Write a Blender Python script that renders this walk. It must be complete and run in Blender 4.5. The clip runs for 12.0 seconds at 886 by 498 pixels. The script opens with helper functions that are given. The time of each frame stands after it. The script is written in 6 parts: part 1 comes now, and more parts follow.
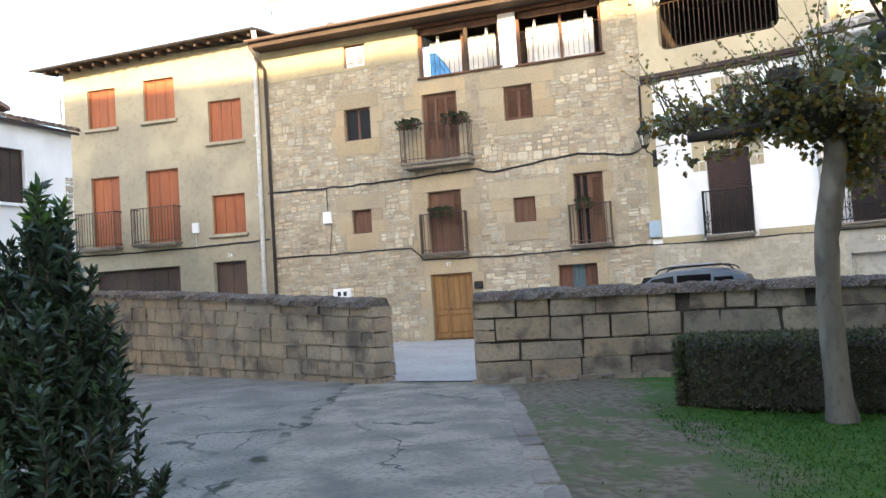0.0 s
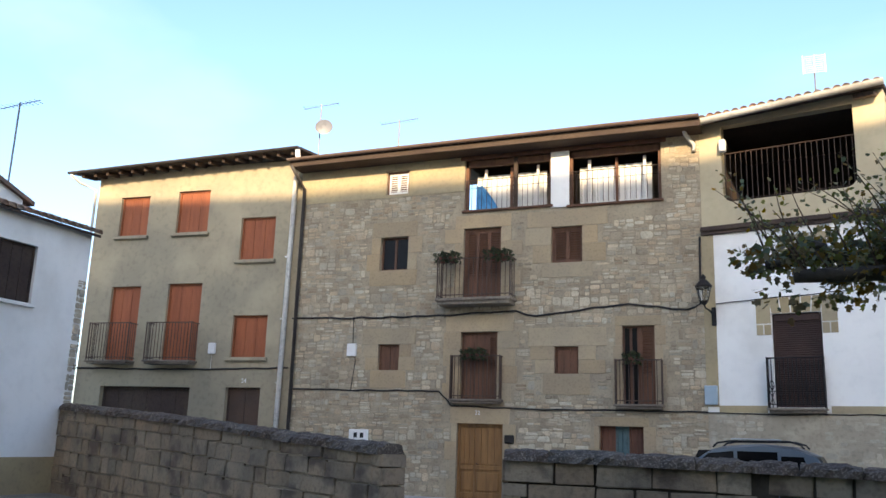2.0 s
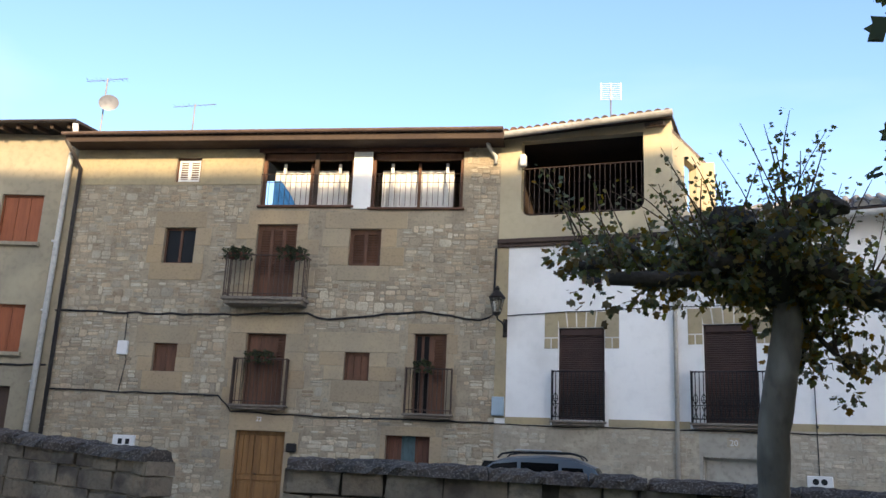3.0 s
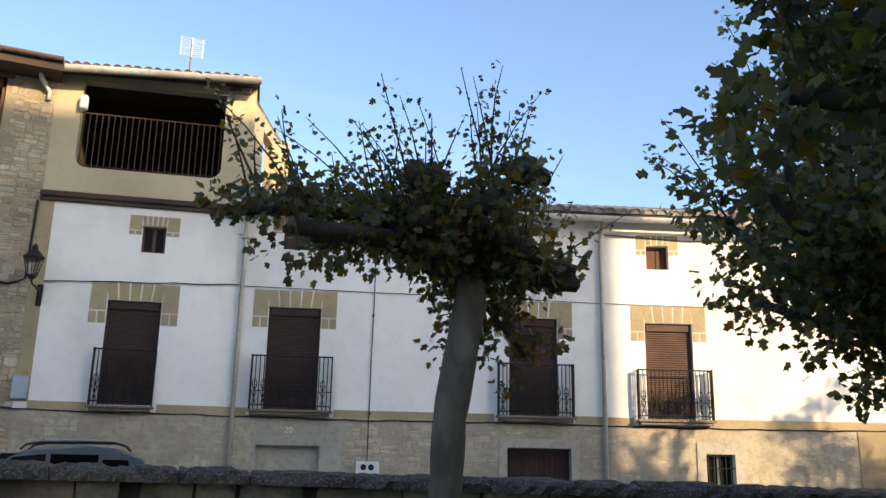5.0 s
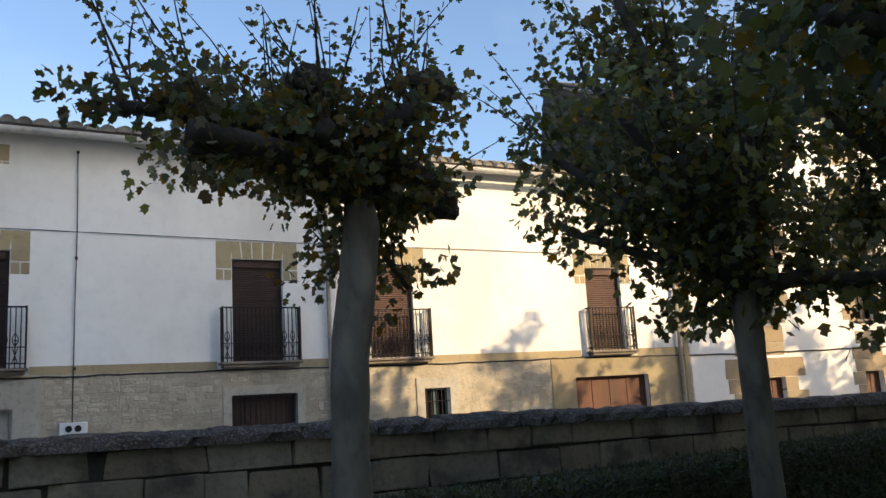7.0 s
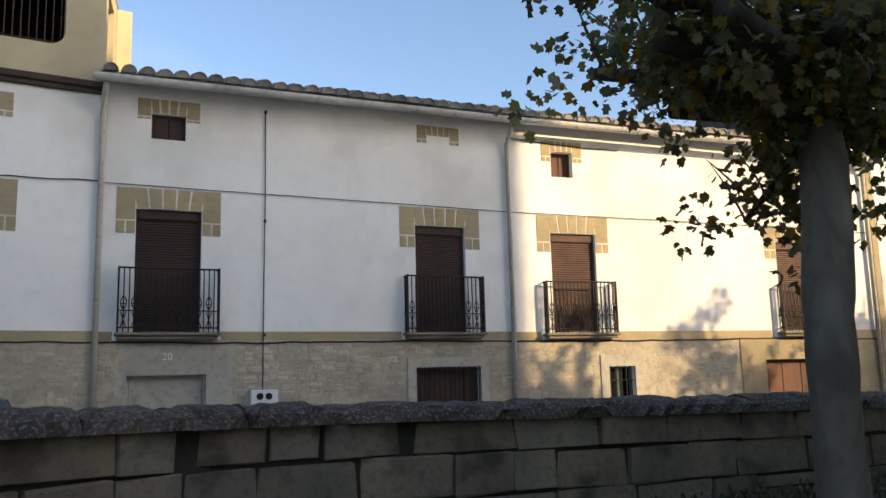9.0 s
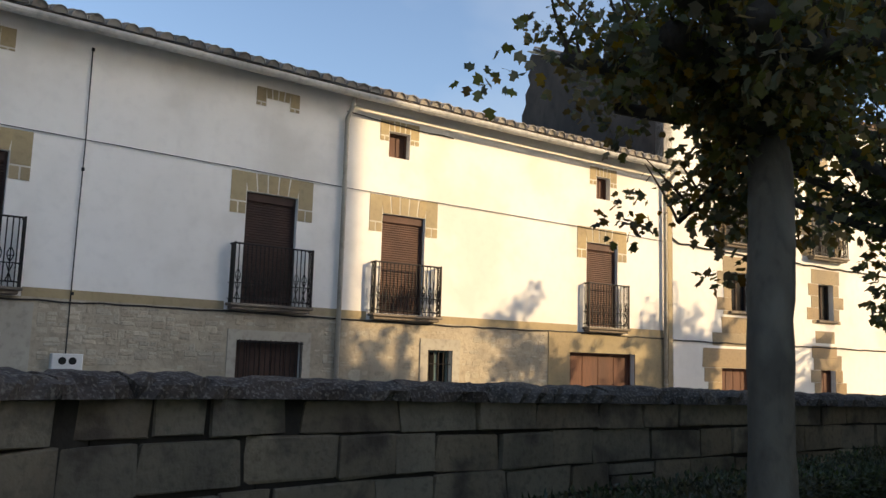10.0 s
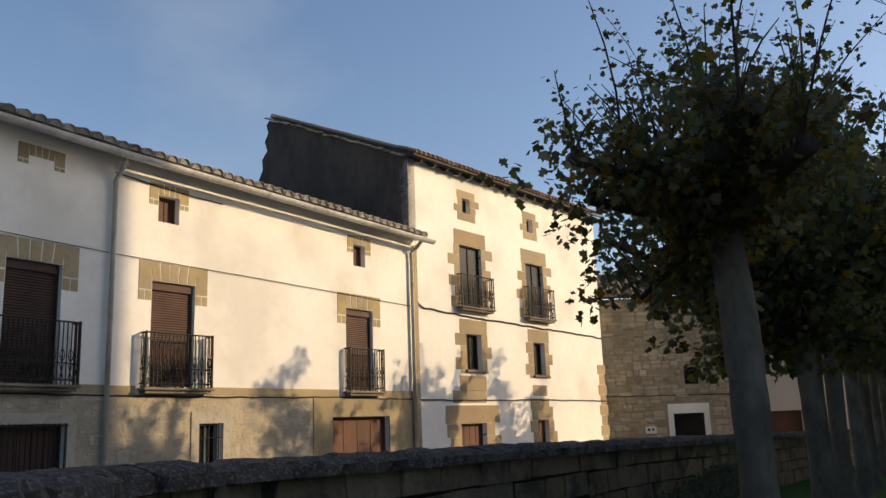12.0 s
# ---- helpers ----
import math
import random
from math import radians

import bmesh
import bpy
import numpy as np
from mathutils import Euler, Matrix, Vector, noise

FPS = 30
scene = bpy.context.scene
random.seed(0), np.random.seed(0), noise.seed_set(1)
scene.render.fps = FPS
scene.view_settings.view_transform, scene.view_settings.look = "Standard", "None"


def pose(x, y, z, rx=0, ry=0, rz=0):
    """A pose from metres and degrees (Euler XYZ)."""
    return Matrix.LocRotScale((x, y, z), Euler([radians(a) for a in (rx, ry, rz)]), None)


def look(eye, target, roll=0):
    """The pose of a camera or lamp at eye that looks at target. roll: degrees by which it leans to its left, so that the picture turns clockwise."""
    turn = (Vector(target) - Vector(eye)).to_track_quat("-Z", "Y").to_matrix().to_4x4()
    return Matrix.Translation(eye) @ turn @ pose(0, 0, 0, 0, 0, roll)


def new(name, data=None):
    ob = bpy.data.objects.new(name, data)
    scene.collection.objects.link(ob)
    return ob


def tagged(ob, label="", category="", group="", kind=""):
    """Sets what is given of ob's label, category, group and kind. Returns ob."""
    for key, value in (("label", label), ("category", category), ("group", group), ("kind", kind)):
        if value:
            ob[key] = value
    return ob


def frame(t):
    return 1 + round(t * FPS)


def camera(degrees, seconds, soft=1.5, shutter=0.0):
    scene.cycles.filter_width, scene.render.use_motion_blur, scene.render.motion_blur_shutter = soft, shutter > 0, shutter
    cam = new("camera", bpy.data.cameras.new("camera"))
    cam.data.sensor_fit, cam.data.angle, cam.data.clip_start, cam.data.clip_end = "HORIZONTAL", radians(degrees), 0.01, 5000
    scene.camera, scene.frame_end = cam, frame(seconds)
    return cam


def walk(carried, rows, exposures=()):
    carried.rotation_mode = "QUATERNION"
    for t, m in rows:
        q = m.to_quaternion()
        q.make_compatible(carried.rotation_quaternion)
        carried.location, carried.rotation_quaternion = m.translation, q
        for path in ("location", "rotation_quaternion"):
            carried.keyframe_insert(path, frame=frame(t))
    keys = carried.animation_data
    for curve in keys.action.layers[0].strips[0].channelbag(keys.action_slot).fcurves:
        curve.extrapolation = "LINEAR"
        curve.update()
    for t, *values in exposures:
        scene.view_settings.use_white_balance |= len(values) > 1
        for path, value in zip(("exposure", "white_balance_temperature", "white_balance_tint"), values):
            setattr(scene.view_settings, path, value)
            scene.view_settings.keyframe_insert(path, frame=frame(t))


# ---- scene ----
cam = camera(55.0, 12.0)
PATH = [
    (0.0, pose(9.931, -25.956, 1.610, 92.83, 3.59, 20.18)),
    (0.5, pose(9.741, -25.507, 1.588, 93.87, 3.48, 26.25)),
    (1.0, pose(9.507, -25.034, 1.616, 96.03, 1.18, 29.87)),
    (1.5, pose(9.335, -24.500, 1.630, 100.25, -1.09, 27.56)),
    (2.0, pose(9.218, -23.997, 1.628, 102.72, -1.86, 21.90)),
    (2.5, pose(9.053, -23.582, 1.603, 104.55, -1.84, 15.93)),
    (3.0, pose(8.872, -23.134, 1.589, 103.94, -2.44, 7.51)),
    (3.5, pose(8.625, -22.681, 1.528, 103.01, -0.65, -2.12)),
    (5.5, pose(7.514, -21.016, 1.605, 103.83, -0.99, -31.35)),
    (6.0, pose(7.142, -20.676, 1.592, 102.16, 0.83, -39.44)),
    (6.5, pose(6.908, -20.201, 1.588, 100.52, 3.50, -47.53)),
    (8.5, pose(6.102, -18.111, 1.629, 98.88, 1.57, -45.97)),
    (9.0, pose(5.937, -17.324, 1.621, 99.01, 1.52, -41.83)),
    (9.5, pose(5.779, -16.772, 1.628, 98.06, 2.42, -43.39)),
    (10.0, pose(5.479, -16.375, 1.634, 97.61, -1.65, -56.70)),
    (10.5, pose(4.969, -16.023, 1.670, 97.94, 0.30, -69.53)),
    (11.0, pose(4.597, -15.450, 1.684, 100.48, 0.02, -75.24)),
    (11.5, pose(4.282, -14.887, 1.687, 101.17, 1.18, -78.91)),
    (12.0, pose(4.117, -14.322, 1.682, 101.73, 2.05, -78.16)),
]
# right edge and height of the unseen building that shades the street
CH_X, CH_Z = 35.0, 26.4
SKY, SUN = 0.20, 5.0
SUN_DIR = Vector((0.30, -0.88, 0.32)).normalized()
walk(cam, PATH, [(0.0, 2.2, 6900, 13), (0.6, 2.1, 6850, 13), (1.0, 2.05, 6700, 12), (1.5, 1.58, 6250, 11), (2.0, 1.12, 6200, 13), (2.5, 0.94, 6150, 13), (3.5, 0.95, 6300, 14), (5.5, 0.65, 6450, 12),
                 (6.5, 0.52, 6450, 12), (9.0, 0.5, 6650, 12), (10.5, 0.12, 6750, 13), (12.0, -0.2, 6550, 13)])

# ---- world and sun ----
world = bpy.data.worlds.new("sky")
scene.world = world
world.use_nodes = True
wn, wl = world.node_tree.nodes, world.node_tree.links
sky = wn.new("ShaderNodeTexSky")
sky.sky_type, sky.sun_disc = "NISHITA", False
sky.sun_elevation = math.asin(SUN_DIR.z)
sky.sun_rotation = math.atan2(SUN_DIR.x, SUN_DIR.y)
sky.air_density, sky.dust_density, sky.ozone_density = 1.0, 1.7, 2.2
# thin high cloud streaks over the blue
tc = wn.new("ShaderNodeTexCoord")
mp = wn.new("ShaderNodeMapping")
mp.inputs["Scale"].default_value = (0.7, 2.0, 3.2)
mp.inputs["Rotation"].default_value = (0.2, 0.35, 0.5)
cn = wn.new("ShaderNodeTexNoise")
cn.inputs["Scale"].default_value, cn.inputs["Detail"].default_value, cn.inputs["Roughness"].default_value = 1.3, 6, 0.5
cr = wn.new("ShaderNodeValToRGB")
cr.color_ramp.elements[0].position, cr.color_ramp.elements[1].position = 0.56, 0.98
cr.color_ramp.elements[1].color = (0.6, 0.6, 0.6, 1)
cmix = wn.new("ShaderNodeMix")
cmix.data_type = "RGBA"
cmix.inputs["B"].default_value = (3.2, 3.5, 3.8, 1)
wl.new(tc.outputs["Generated"], mp.inputs[0]); wl.new(mp.outputs[0], cn.inputs[0]); wl.new(cn.outputs[0], cr.inputs[0])
wl.new(cr.outputs[0], cmix.inputs["Factor"]); wl.new(sky.outputs[0], cmix.inputs["A"])
wl.new(cmix.outputs["Result"], wn["Background"].inputs[0])
wn["Background"].inputs[1].default_value = SKY
sun = new("sun", bpy.data.lights.new("sun", "SUN"))
sun.data.energy, sun.data.angle, sun.data.color = SUN, radians(0.53), (1.0, 0.75, 0.43)
sun.matrix_world = look(SUN_DIR * 60, (0, 0, 0))


# ---- materials ----
def mat(name, c1, c2=None, rough=0.85, coarse=0.8, fine=12.0, bump=0.25, stain=None, stain_amt=0.0, island=0.0, rand=0.0, metal=0.0,
        stretch=(1, 1, 1), grain=0.5, bump_scale=None, spec=0.3, stain_scale=0.5):
    """Colour from two scales of noise between c1 and c2, optional stains, per-piece variation, fine relief."""
    m = bpy.data.materials.new(name)
    m.use_nodes = True
    n, l = m.node_tree.nodes, m.node_tree.links
    bs = n["Principled BSDF"]
    bs.inputs["Roughness"].default_value, bs.inputs["Metallic"].default_value = rough, metal
    bs.inputs["Specular IOR Level"].default_value = spec
    geo = n.new("ShaderNodeNewGeometry")
    mpg = n.new("ShaderNodeMapping")
    mpg.inputs["Scale"].default_value = stretch
    l.new(geo.outputs["Position"], mpg.inputs[0])

    def noise_node(scale, detail=5):
        t = n.new("ShaderNodeTexNoise")
        t.inputs["Scale"].default_value, t.inputs["Detail"].default_value = scale, detail
        l.new(mpg.outputs[0], t.inputs[0])
        return t.outputs[0]

    def mix(a, b, f, blend="MIX"):
        x = n.new("ShaderNodeMix")
        x.data_type, x.blend_type = "RGBA", blend
        for sock, val in (("A", a), ("B", b), ("Factor", f)):
            if isinstance(val, (tuple, float, int)):
                x.inputs[sock].default_value = (*val, 1) if isinstance(val, tuple) else val
            else:
                l.new(val, x.inputs[sock])
        return x.outputs["Result"]

    def ramp(sock, a, b):
        r = n.new("ShaderNodeMapRange")
        r.interpolation_type = "SMOOTHSTEP"
        r.inputs[1].default_value, r.inputs[2].default_value = a, b
        l.new(sock, r.inputs[0])
        return r.outputs[0]

    c2 = c2 or tuple(v * 0.72 for v in c1)
    big, small = noise_node(coarse), noise_node(fine, 8)
    col = mix(c1, c2, ramp(big, 0.35, 0.65))
    dark = tuple(v * 0.55 for v in c2)
    f = n.new("ShaderNodeMath")
    f.operation = "MULTIPLY"
    f.inputs[1].default_value = grain
    l.new(ramp(small, 0.45, 0.75), f.inputs[0])
    col = mix(col, dark, f.outputs[0])
    if island or rand:
        if island:
            src = geo.outputs["Random Per Island"]
        else:
            src = n.new("ShaderNodeObjectInfo").outputs["Random"]
        hs = n.new("ShaderNodeHueSaturation")
        v = n.new("ShaderNodeMapRange")
        v.inputs[3].default_value, v.inputs[4].default_value = 1 - (island or rand), 1 + (island or rand)
        l.new(src, v.inputs[0])
        l.new(v.outputs[0], hs.inputs["Value"])
        wv = n.new("ShaderNodeMath")
        wv.operation = "MULTIPLY"
        wv.inputs[1].default_value = 37.7
        l.new(src, wv.inputs[0])
        fr = n.new("ShaderNodeMath")
        fr.operation = "FRACT"
        l.new(wv.outputs[0], fr.inputs[0])
        hr = n.new("ShaderNodeMapRange")
        vary = island or rand
        hr.inputs[3].default_value, hr.inputs[4].default_value = 0.5 - 0.045 * vary, 0.5 + 0.045 * vary
        l.new(fr.outputs[0], hr.inputs[0])
        l.new(hr.outputs[0], hs.inputs["Hue"])
        sr = n.new("ShaderNodeMapRange")
        sr.inputs[3].default_value, sr.inputs[4].default_value = 1 + 0.7 * vary, 1 - 0.9 * vary
        l.new(fr.outputs[0], sr.inputs[0])
        l.new(sr.outputs[0], hs.inputs["Saturation"])
        l.new(col, hs.inputs["Color"])
        col = hs.outputs[0]
    if stain:
        sf = n.new("ShaderNodeMath")
        sf.operation = "MULTIPLY"
        sf.inputs[1].default_value = stain_amt
        l.new(ramp(noise_node(stain_scale, 7), 0.5, 0.68), sf.inputs[0])
        col = mix(col, stain, sf.outputs[0])
    l.new(col, bs.inputs["Base Color"])
    if bump:
        b = n.new("ShaderNodeBump")
        b.inputs["Strength"].default_value, b.inputs["Distance"].default_value = bump, 0.02
        l.new(noise_node(bump_scale or fine * 1.6, 6), b.inputs["Height"])
        l.new(b.outputs[0], bs.inputs["Normal"])
    return m


M = {
    "mortar": mat("lime_mortar", (0.36, 0.30, 0.205), (0.26, 0.215, 0.15), coarse=1.4, fine=14, bump=0.5),
    "rubble": mat("rubble_stone", (0.43, 0.36, 0.25), (0.29, 0.24, 0.165), fine=20, bump=0.7, island=0.28, stain=(0.56, 0.50, 0.38), stain_amt=0.35, stain_scale=1.6),
    "rubble_piece": mat("rubble_stone_single", (0.43, 0.36, 0.25), (0.29, 0.24, 0.165), fine=20, bump=0.7, rand=0.26, stain=(0.56, 0.50, 0.38), stain_amt=0.35, stain_scale=1.6),
    "ashlar": mat("sandstone_ashlar", (0.375, 0.29, 0.175), (0.31, 0.245, 0.16), fine=16, bump=0.35, rand=0.10, grain=0.35),
    "plaster": mat("ochre_plaster", (0.345, 0.295, 0.20), (0.275, 0.24, 0.17), coarse=0.6, fine=6, bump=0.2, stain=(0.42, 0.36, 0.24), stain_amt=0.6, grain=0.35),
    "plaster_dark": mat("grey_plaster_plinth", (0.30, 0.26, 0.18), (0.24, 0.21, 0.15), coarse=0.6, fine=6, bump=0.2, grain=0.35),
    "white": mat("white_limewash", (0.83, 0.81, 0.76), (0.76, 0.74, 0.69), coarse=0.5, fine=5, bump=0.12, stain=(0.56, 0.53, 0.47), stain_amt=0.35, grain=0.10),
    "cream": mat("cream_plaster", (0.50, 0.43, 0.28), (0.43, 0.365, 0.24), coarse=0.6, fine=6, bump=0.15, grain=0.15, stain=(0.35, 0.29, 0.2), stain_amt=0.4),
    "band": mat("ochre_band_paint", (0.40, 0.32, 0.18), (0.32, 0.26, 0.16), fine=9, bump=0.2, rand=0.08, grain=0.3),
    "joint": mat("white_joint_paint", (0.72, 0.68, 0.58), fine=10, bump=0.1, grain=0.2),
    "lower": mat("washed_rubble_wall", (0.44, 0.38, 0.28), (0.36, 0.31, 0.23), coarse=1.6, fine=9, bump=0.6, stain=(0.25, 0.22, 0.17), stain_amt=0.6),
    "lower_stone": mat("washed_rubble_stone", (0.46, 0.40, 0.30), (0.38, 0.335, 0.25), fine=14, bump=0.6, island=0.14, stain=(0.26, 0.235, 0.19), stain_amt=0.4),
    "lower_piece": mat("washed_rubble_stone_single", (0.46, 0.40, 0.30), (0.38, 0.335, 0.25), fine=14, bump=0.6, rand=0.14, stain=(0.26, 0.235, 0.19), stain_amt=0.4),
    "render": mat("cement_render", (0.42, 0.39, 0.32), (0.36, 0.33, 0.27), fine=8, bump=0.2),
    "roller": mat("dark_brown_blind", (0.060, 0.034, 0.027), (0.045, 0.027, 0.022), rough=0.7, coarse=2, fine=25, bump=0.1),
    "warmblind": mat("brown_slatted_blind", (0.115, 0.062, 0.045), (0.085, 0.047, 0.036), rough=0.7, coarse=2, fine=25, bump=0.1),
    # near-black that carries the shade inside openings as colour
    "opening_shade": mat("near_black_opening_shade", (0.02, 0.016, 0.013), fine=6, bump=0.1),
    "orange": mat("orange_brown_shutter_wood", (0.30, 0.095, 0.038), (0.24, 0.075, 0.03), rough=0.6, coarse=1.5, fine=10, bump=0.2, stretch=(3, 3, 0.35), grain=0.3),
    "wood": mat("weathered_brown_wood", (0.145, 0.07, 0.04), (0.10, 0.05, 0.03), rough=0.7, coarse=1.5, fine=12, bump=0.3, stretch=(3, 3, 0.35), grain=0.4),
    "door": mat("honey_oak_door", (0.26, 0.135, 0.045), (0.19, 0.095, 0.033), rough=0.55, coarse=1.4, fine=9, bump=0.25, stretch=(4, 4, 0.3), grain=0.4),
    "reddoor": mat("red_brown_door", (0.135, 0.058, 0.034), (0.09, 0.042, 0.027), rough=0.65, fine=12, bump=0.25, stretch=(4, 4, 0.3)),
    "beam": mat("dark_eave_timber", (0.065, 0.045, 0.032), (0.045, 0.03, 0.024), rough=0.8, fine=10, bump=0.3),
    "slab": mat("balcony_stone", (0.26, 0.22, 0.165), (0.17, 0.14, 0.11), fine=12, bump=0.5, stain=(0.07, 0.06, 0.05), stain_amt=0.6),
    "iron": mat("black_iron", (0.012, 0.011, 0.010), (0.02, 0.015, 0.012), rough=0.6, fine=20, bump=0.2, spec=0.3),
    "rust": mat("brown_iron", (0.055, 0.04, 0.032), (0.08, 0.05, 0.035), rough=0.6, fine=20, bump=0.2),
    "gutter": mat("grey_zinc", (0.60, 0.59, 0.56), (0.48, 0.47, 0.44), rough=0.55, fine=8, bump=0.1, stain=(0.2, 0.19, 0.17), stain_amt=0.5),
    "whitepipe": mat("white_plastic_pipe", (0.80, 0.79, 0.76), (0.70, 0.69, 0.66), rough=0.45, fine=8, bump=0.05),
    "pipe": mat("off_white_pipe", (0.52, 0.49, 0.42), (0.44, 0.41, 0.35), rough=0.55, fine=8, bump=0.05),
    "browngutter": mat("brown_painted_gutter", (0.13, 0.09, 0.072), (0.10, 0.07, 0.058), rough=0.5, fine=9, bump=0.05),
    "darkpipe": mat("dark_brown_pipe", (0.05, 0.045, 0.042), (0.035, 0.03, 0.03), rough=0.5, fine=9, bump=0.05),
    "aerial": mat("dull_aluminium", (0.20, 0.20, 0.20), rough=0.5, fine=9, bump=0.0, metal=0.3),
    "cable": mat("black_cable", (0.025, 0.024, 0.024), rough=0.7, fine=9, bump=0.0),
    "tile": mat("clay_roof_tile", (0.30, 0.20, 0.14), (0.22, 0.16, 0.12), fine=10, bump=0.4, rand=0.3, stain=(0.14, 0.13, 0.11), stain_amt=0.7, stain_scale=2.0),
    "greytile": mat("lichen_grey_roof_tile", (0.34, 0.31, 0.27), (0.25, 0.23, 0.20), fine=10, bump=0.4, rand=0.3, stain=(0.33, 0.31, 0.26), stain_amt=0.6, stain_scale=3.0),
    "glass": mat("dark_window_glass", (0.010, 0.010, 0.011), rough=0.25, fine=3, bump=0.0, spec=0.1, grain=0),
    "box": mat("white_meter_plastic", (0.72, 0.71, 0.68), (0.66, 0.65, 0.62), rough=0.5, fine=9, bump=0.0, grain=0.1),
    "bluebox": mat("pale_blue_box", (0.36, 0.45, 0.50), rough=0.5, fine=9, bump=0.0, grain=0.1),
    "black": mat("black_plastic", (0.012, 0.012, 0.012), rough=0.5, fine=9, bump=0.0),
    "gable_dark": mat("dark_earth_gable", (0.085, 0.066, 0.052), (0.055, 0.044, 0.036), coarse=1.2, fine=5, bump=0.7, stretch=(1, 1, 0.5)),
    "parapet": mat("weathered_sandstone_block", (0.285, 0.225, 0.15), (0.20, 0.16, 0.112), coarse=1.3, fine=14, bump=0.7, rand=0.13, stain=(0.07, 0.055, 0.045), stain_amt=0.8, stain_scale=1.9),
    "parapet_mortar": mat("pale_wall_mortar", (0.33, 0.275, 0.20), (0.24, 0.20, 0.15), fine=14, bump=0.5),
    "parapet_core": mat("wall_core_joint", (0.055, 0.045, 0.034), fine=10, bump=0.5),
    "coping": mat("lichened_coping_stone", (0.105, 0.08, 0.06), (0.06, 0.047, 0.037), coarse=3, fine=22, bump=0.8, rand=0.2, stain=(0.34, 0.29, 0.22), stain_amt=0.5, stain_scale=34.0),
    "leaf": mat("plane_tree_leaf", (0.175, 0.18, 0.062), (0.12, 0.13, 0.046), rough=0.55, fine=20, bump=0.0, island=0.5, grain=0.15, spec=0.35),
    "leaf_autumn": mat("yellowing_leaf", (0.24, 0.18, 0.055), (0.18, 0.125, 0.045), rough=0.55, fine=20, bump=0.0, island=0.45, grain=0.2, spec=0.35),
    "laurel": mat("laurel_leaf", (0.04, 0.068, 0.03), (0.027, 0.048, 0.022), rough=0.42, fine=20, bump=0.0, island=0.5, grain=0.1, spec=0.45),
    "laurel_tip": mat("young_laurel_leaf", (0.09, 0.15, 0.035), (0.06, 0.11, 0.03), rough=0.45, fine=20, bump=0.0, island=0.3, grain=0.1),
    "hedge": mat("hedge_leaf", (0.055, 0.075, 0.03), (0.075, 0.07, 0.035), rough=0.6, coarse=2, fine=20, bump=0.0, island=0.5, grain=0.1),
    "bark": mat("plane_bark", (0.175, 0.15, 0.112), (0.115, 0.10, 0.078), coarse=3, fine=16, bump=0.4, stain=(0.27, 0.24, 0.185), stain_amt=0.6, stain_scale=4, stretch=(1, 1, 0.5)),
    "knob": mat("pollard_knob_bark", (0.075, 0.06, 0.045), (0.05, 0.04, 0.03), fine=16, bump=0.7),
    "twig": mat("brown_twig", (0.11, 0.075, 0.045), fine=12, bump=0.2),
    "grass": mat("lawn_blade", (0.05, 0.115, 0.018), (0.04, 0.09, 0.016), rough=0.85, fine=8, bump=0.0, island=0.3, grain=0.1, spec=0.05),
    "street": mat("pale_concrete_street", (0.40, 0.385, 0.35), (0.34, 0.325, 0.295), coarse=0.8, fine=9, bump=0.2),
    "paint": mat("dark_blue_car_paint", (0.095, 0.12, 0.15), (0.085, 0.11, 0.14), rough=0.3, fine=5, bump=0.0, grain=0.05, spec=0.5, metal=0.3),
    "chrome": mat("bare_aluminium_bar", (0.65, 0.65, 0.66), rough=0.3, fine=5, bump=0.0, metal=0.9, grain=0.1),
    "rubber": mat("tyre_rubber", (0.018, 0.018, 0.018), fine=12, bump=0.2),
    "blue": mat("blue_cloth", (0.10, 0.33, 0.62), (0.08, 0.28, 0.55), fine=6, bump=0.2),
    "red": mat("red_paint", (0.25, 0.02, 0.025), rough=0.5, fine=6, bump=0.0),
    "terracotta": mat("terracotta_pot", (0.17, 0.075, 0.05), fine=10, bump=0.2),
    "green": mat("pot_plant_leaf", (0.075, 0.09, 0.045), (0.055, 0.065, 0.035), fine=10, bump=0.0, island=0.4),
    "greywood": mat("grey_green_shutter", (0.30, 0.34, 0.31), (0.25, 0.29, 0.27), fine=10, bump=0.2),
    "bluedoor": mat("blue_grey_door", (0.10, 0.16, 0.17), fine=10, bump=0.2),
    "farwall": mat("pale_pink_render", (0.58, 0.50, 0.40), (0.52, 0.45, 0.36), fine=6, bump=0.15, grain=0.15),
    "church": mat("shade_block_stone", (0.42, 0.35, 0.25), (0.35, 0.29, 0.21), fine=7, bump=0.4),
}


def translucent(m, amount):
    """Lets part of the light through thin leaves."""
    n, l = m.node_tree.nodes, m.node_tree.links
    bs, out = n["Principled BSDF"], n["Material Output"]
    tr, mx = n.new("ShaderNodeBsdfTranslucent"), n.new("ShaderNodeMixShader")
    mx.inputs[0].default_value = amount
    l.new(bs.inputs["Base Color"].links[0].from_socket, tr.inputs[0])
    l.new(bs.outputs[0], mx.inputs[1]); l.new(tr.outputs[0], mx.inputs[2]); l.new(mx.outputs[0], out.inputs[0])


for k in ("leaf", "leaf_autumn", "grass", "laurel_tip", "green"):
    translucent(M[k], 0.6)


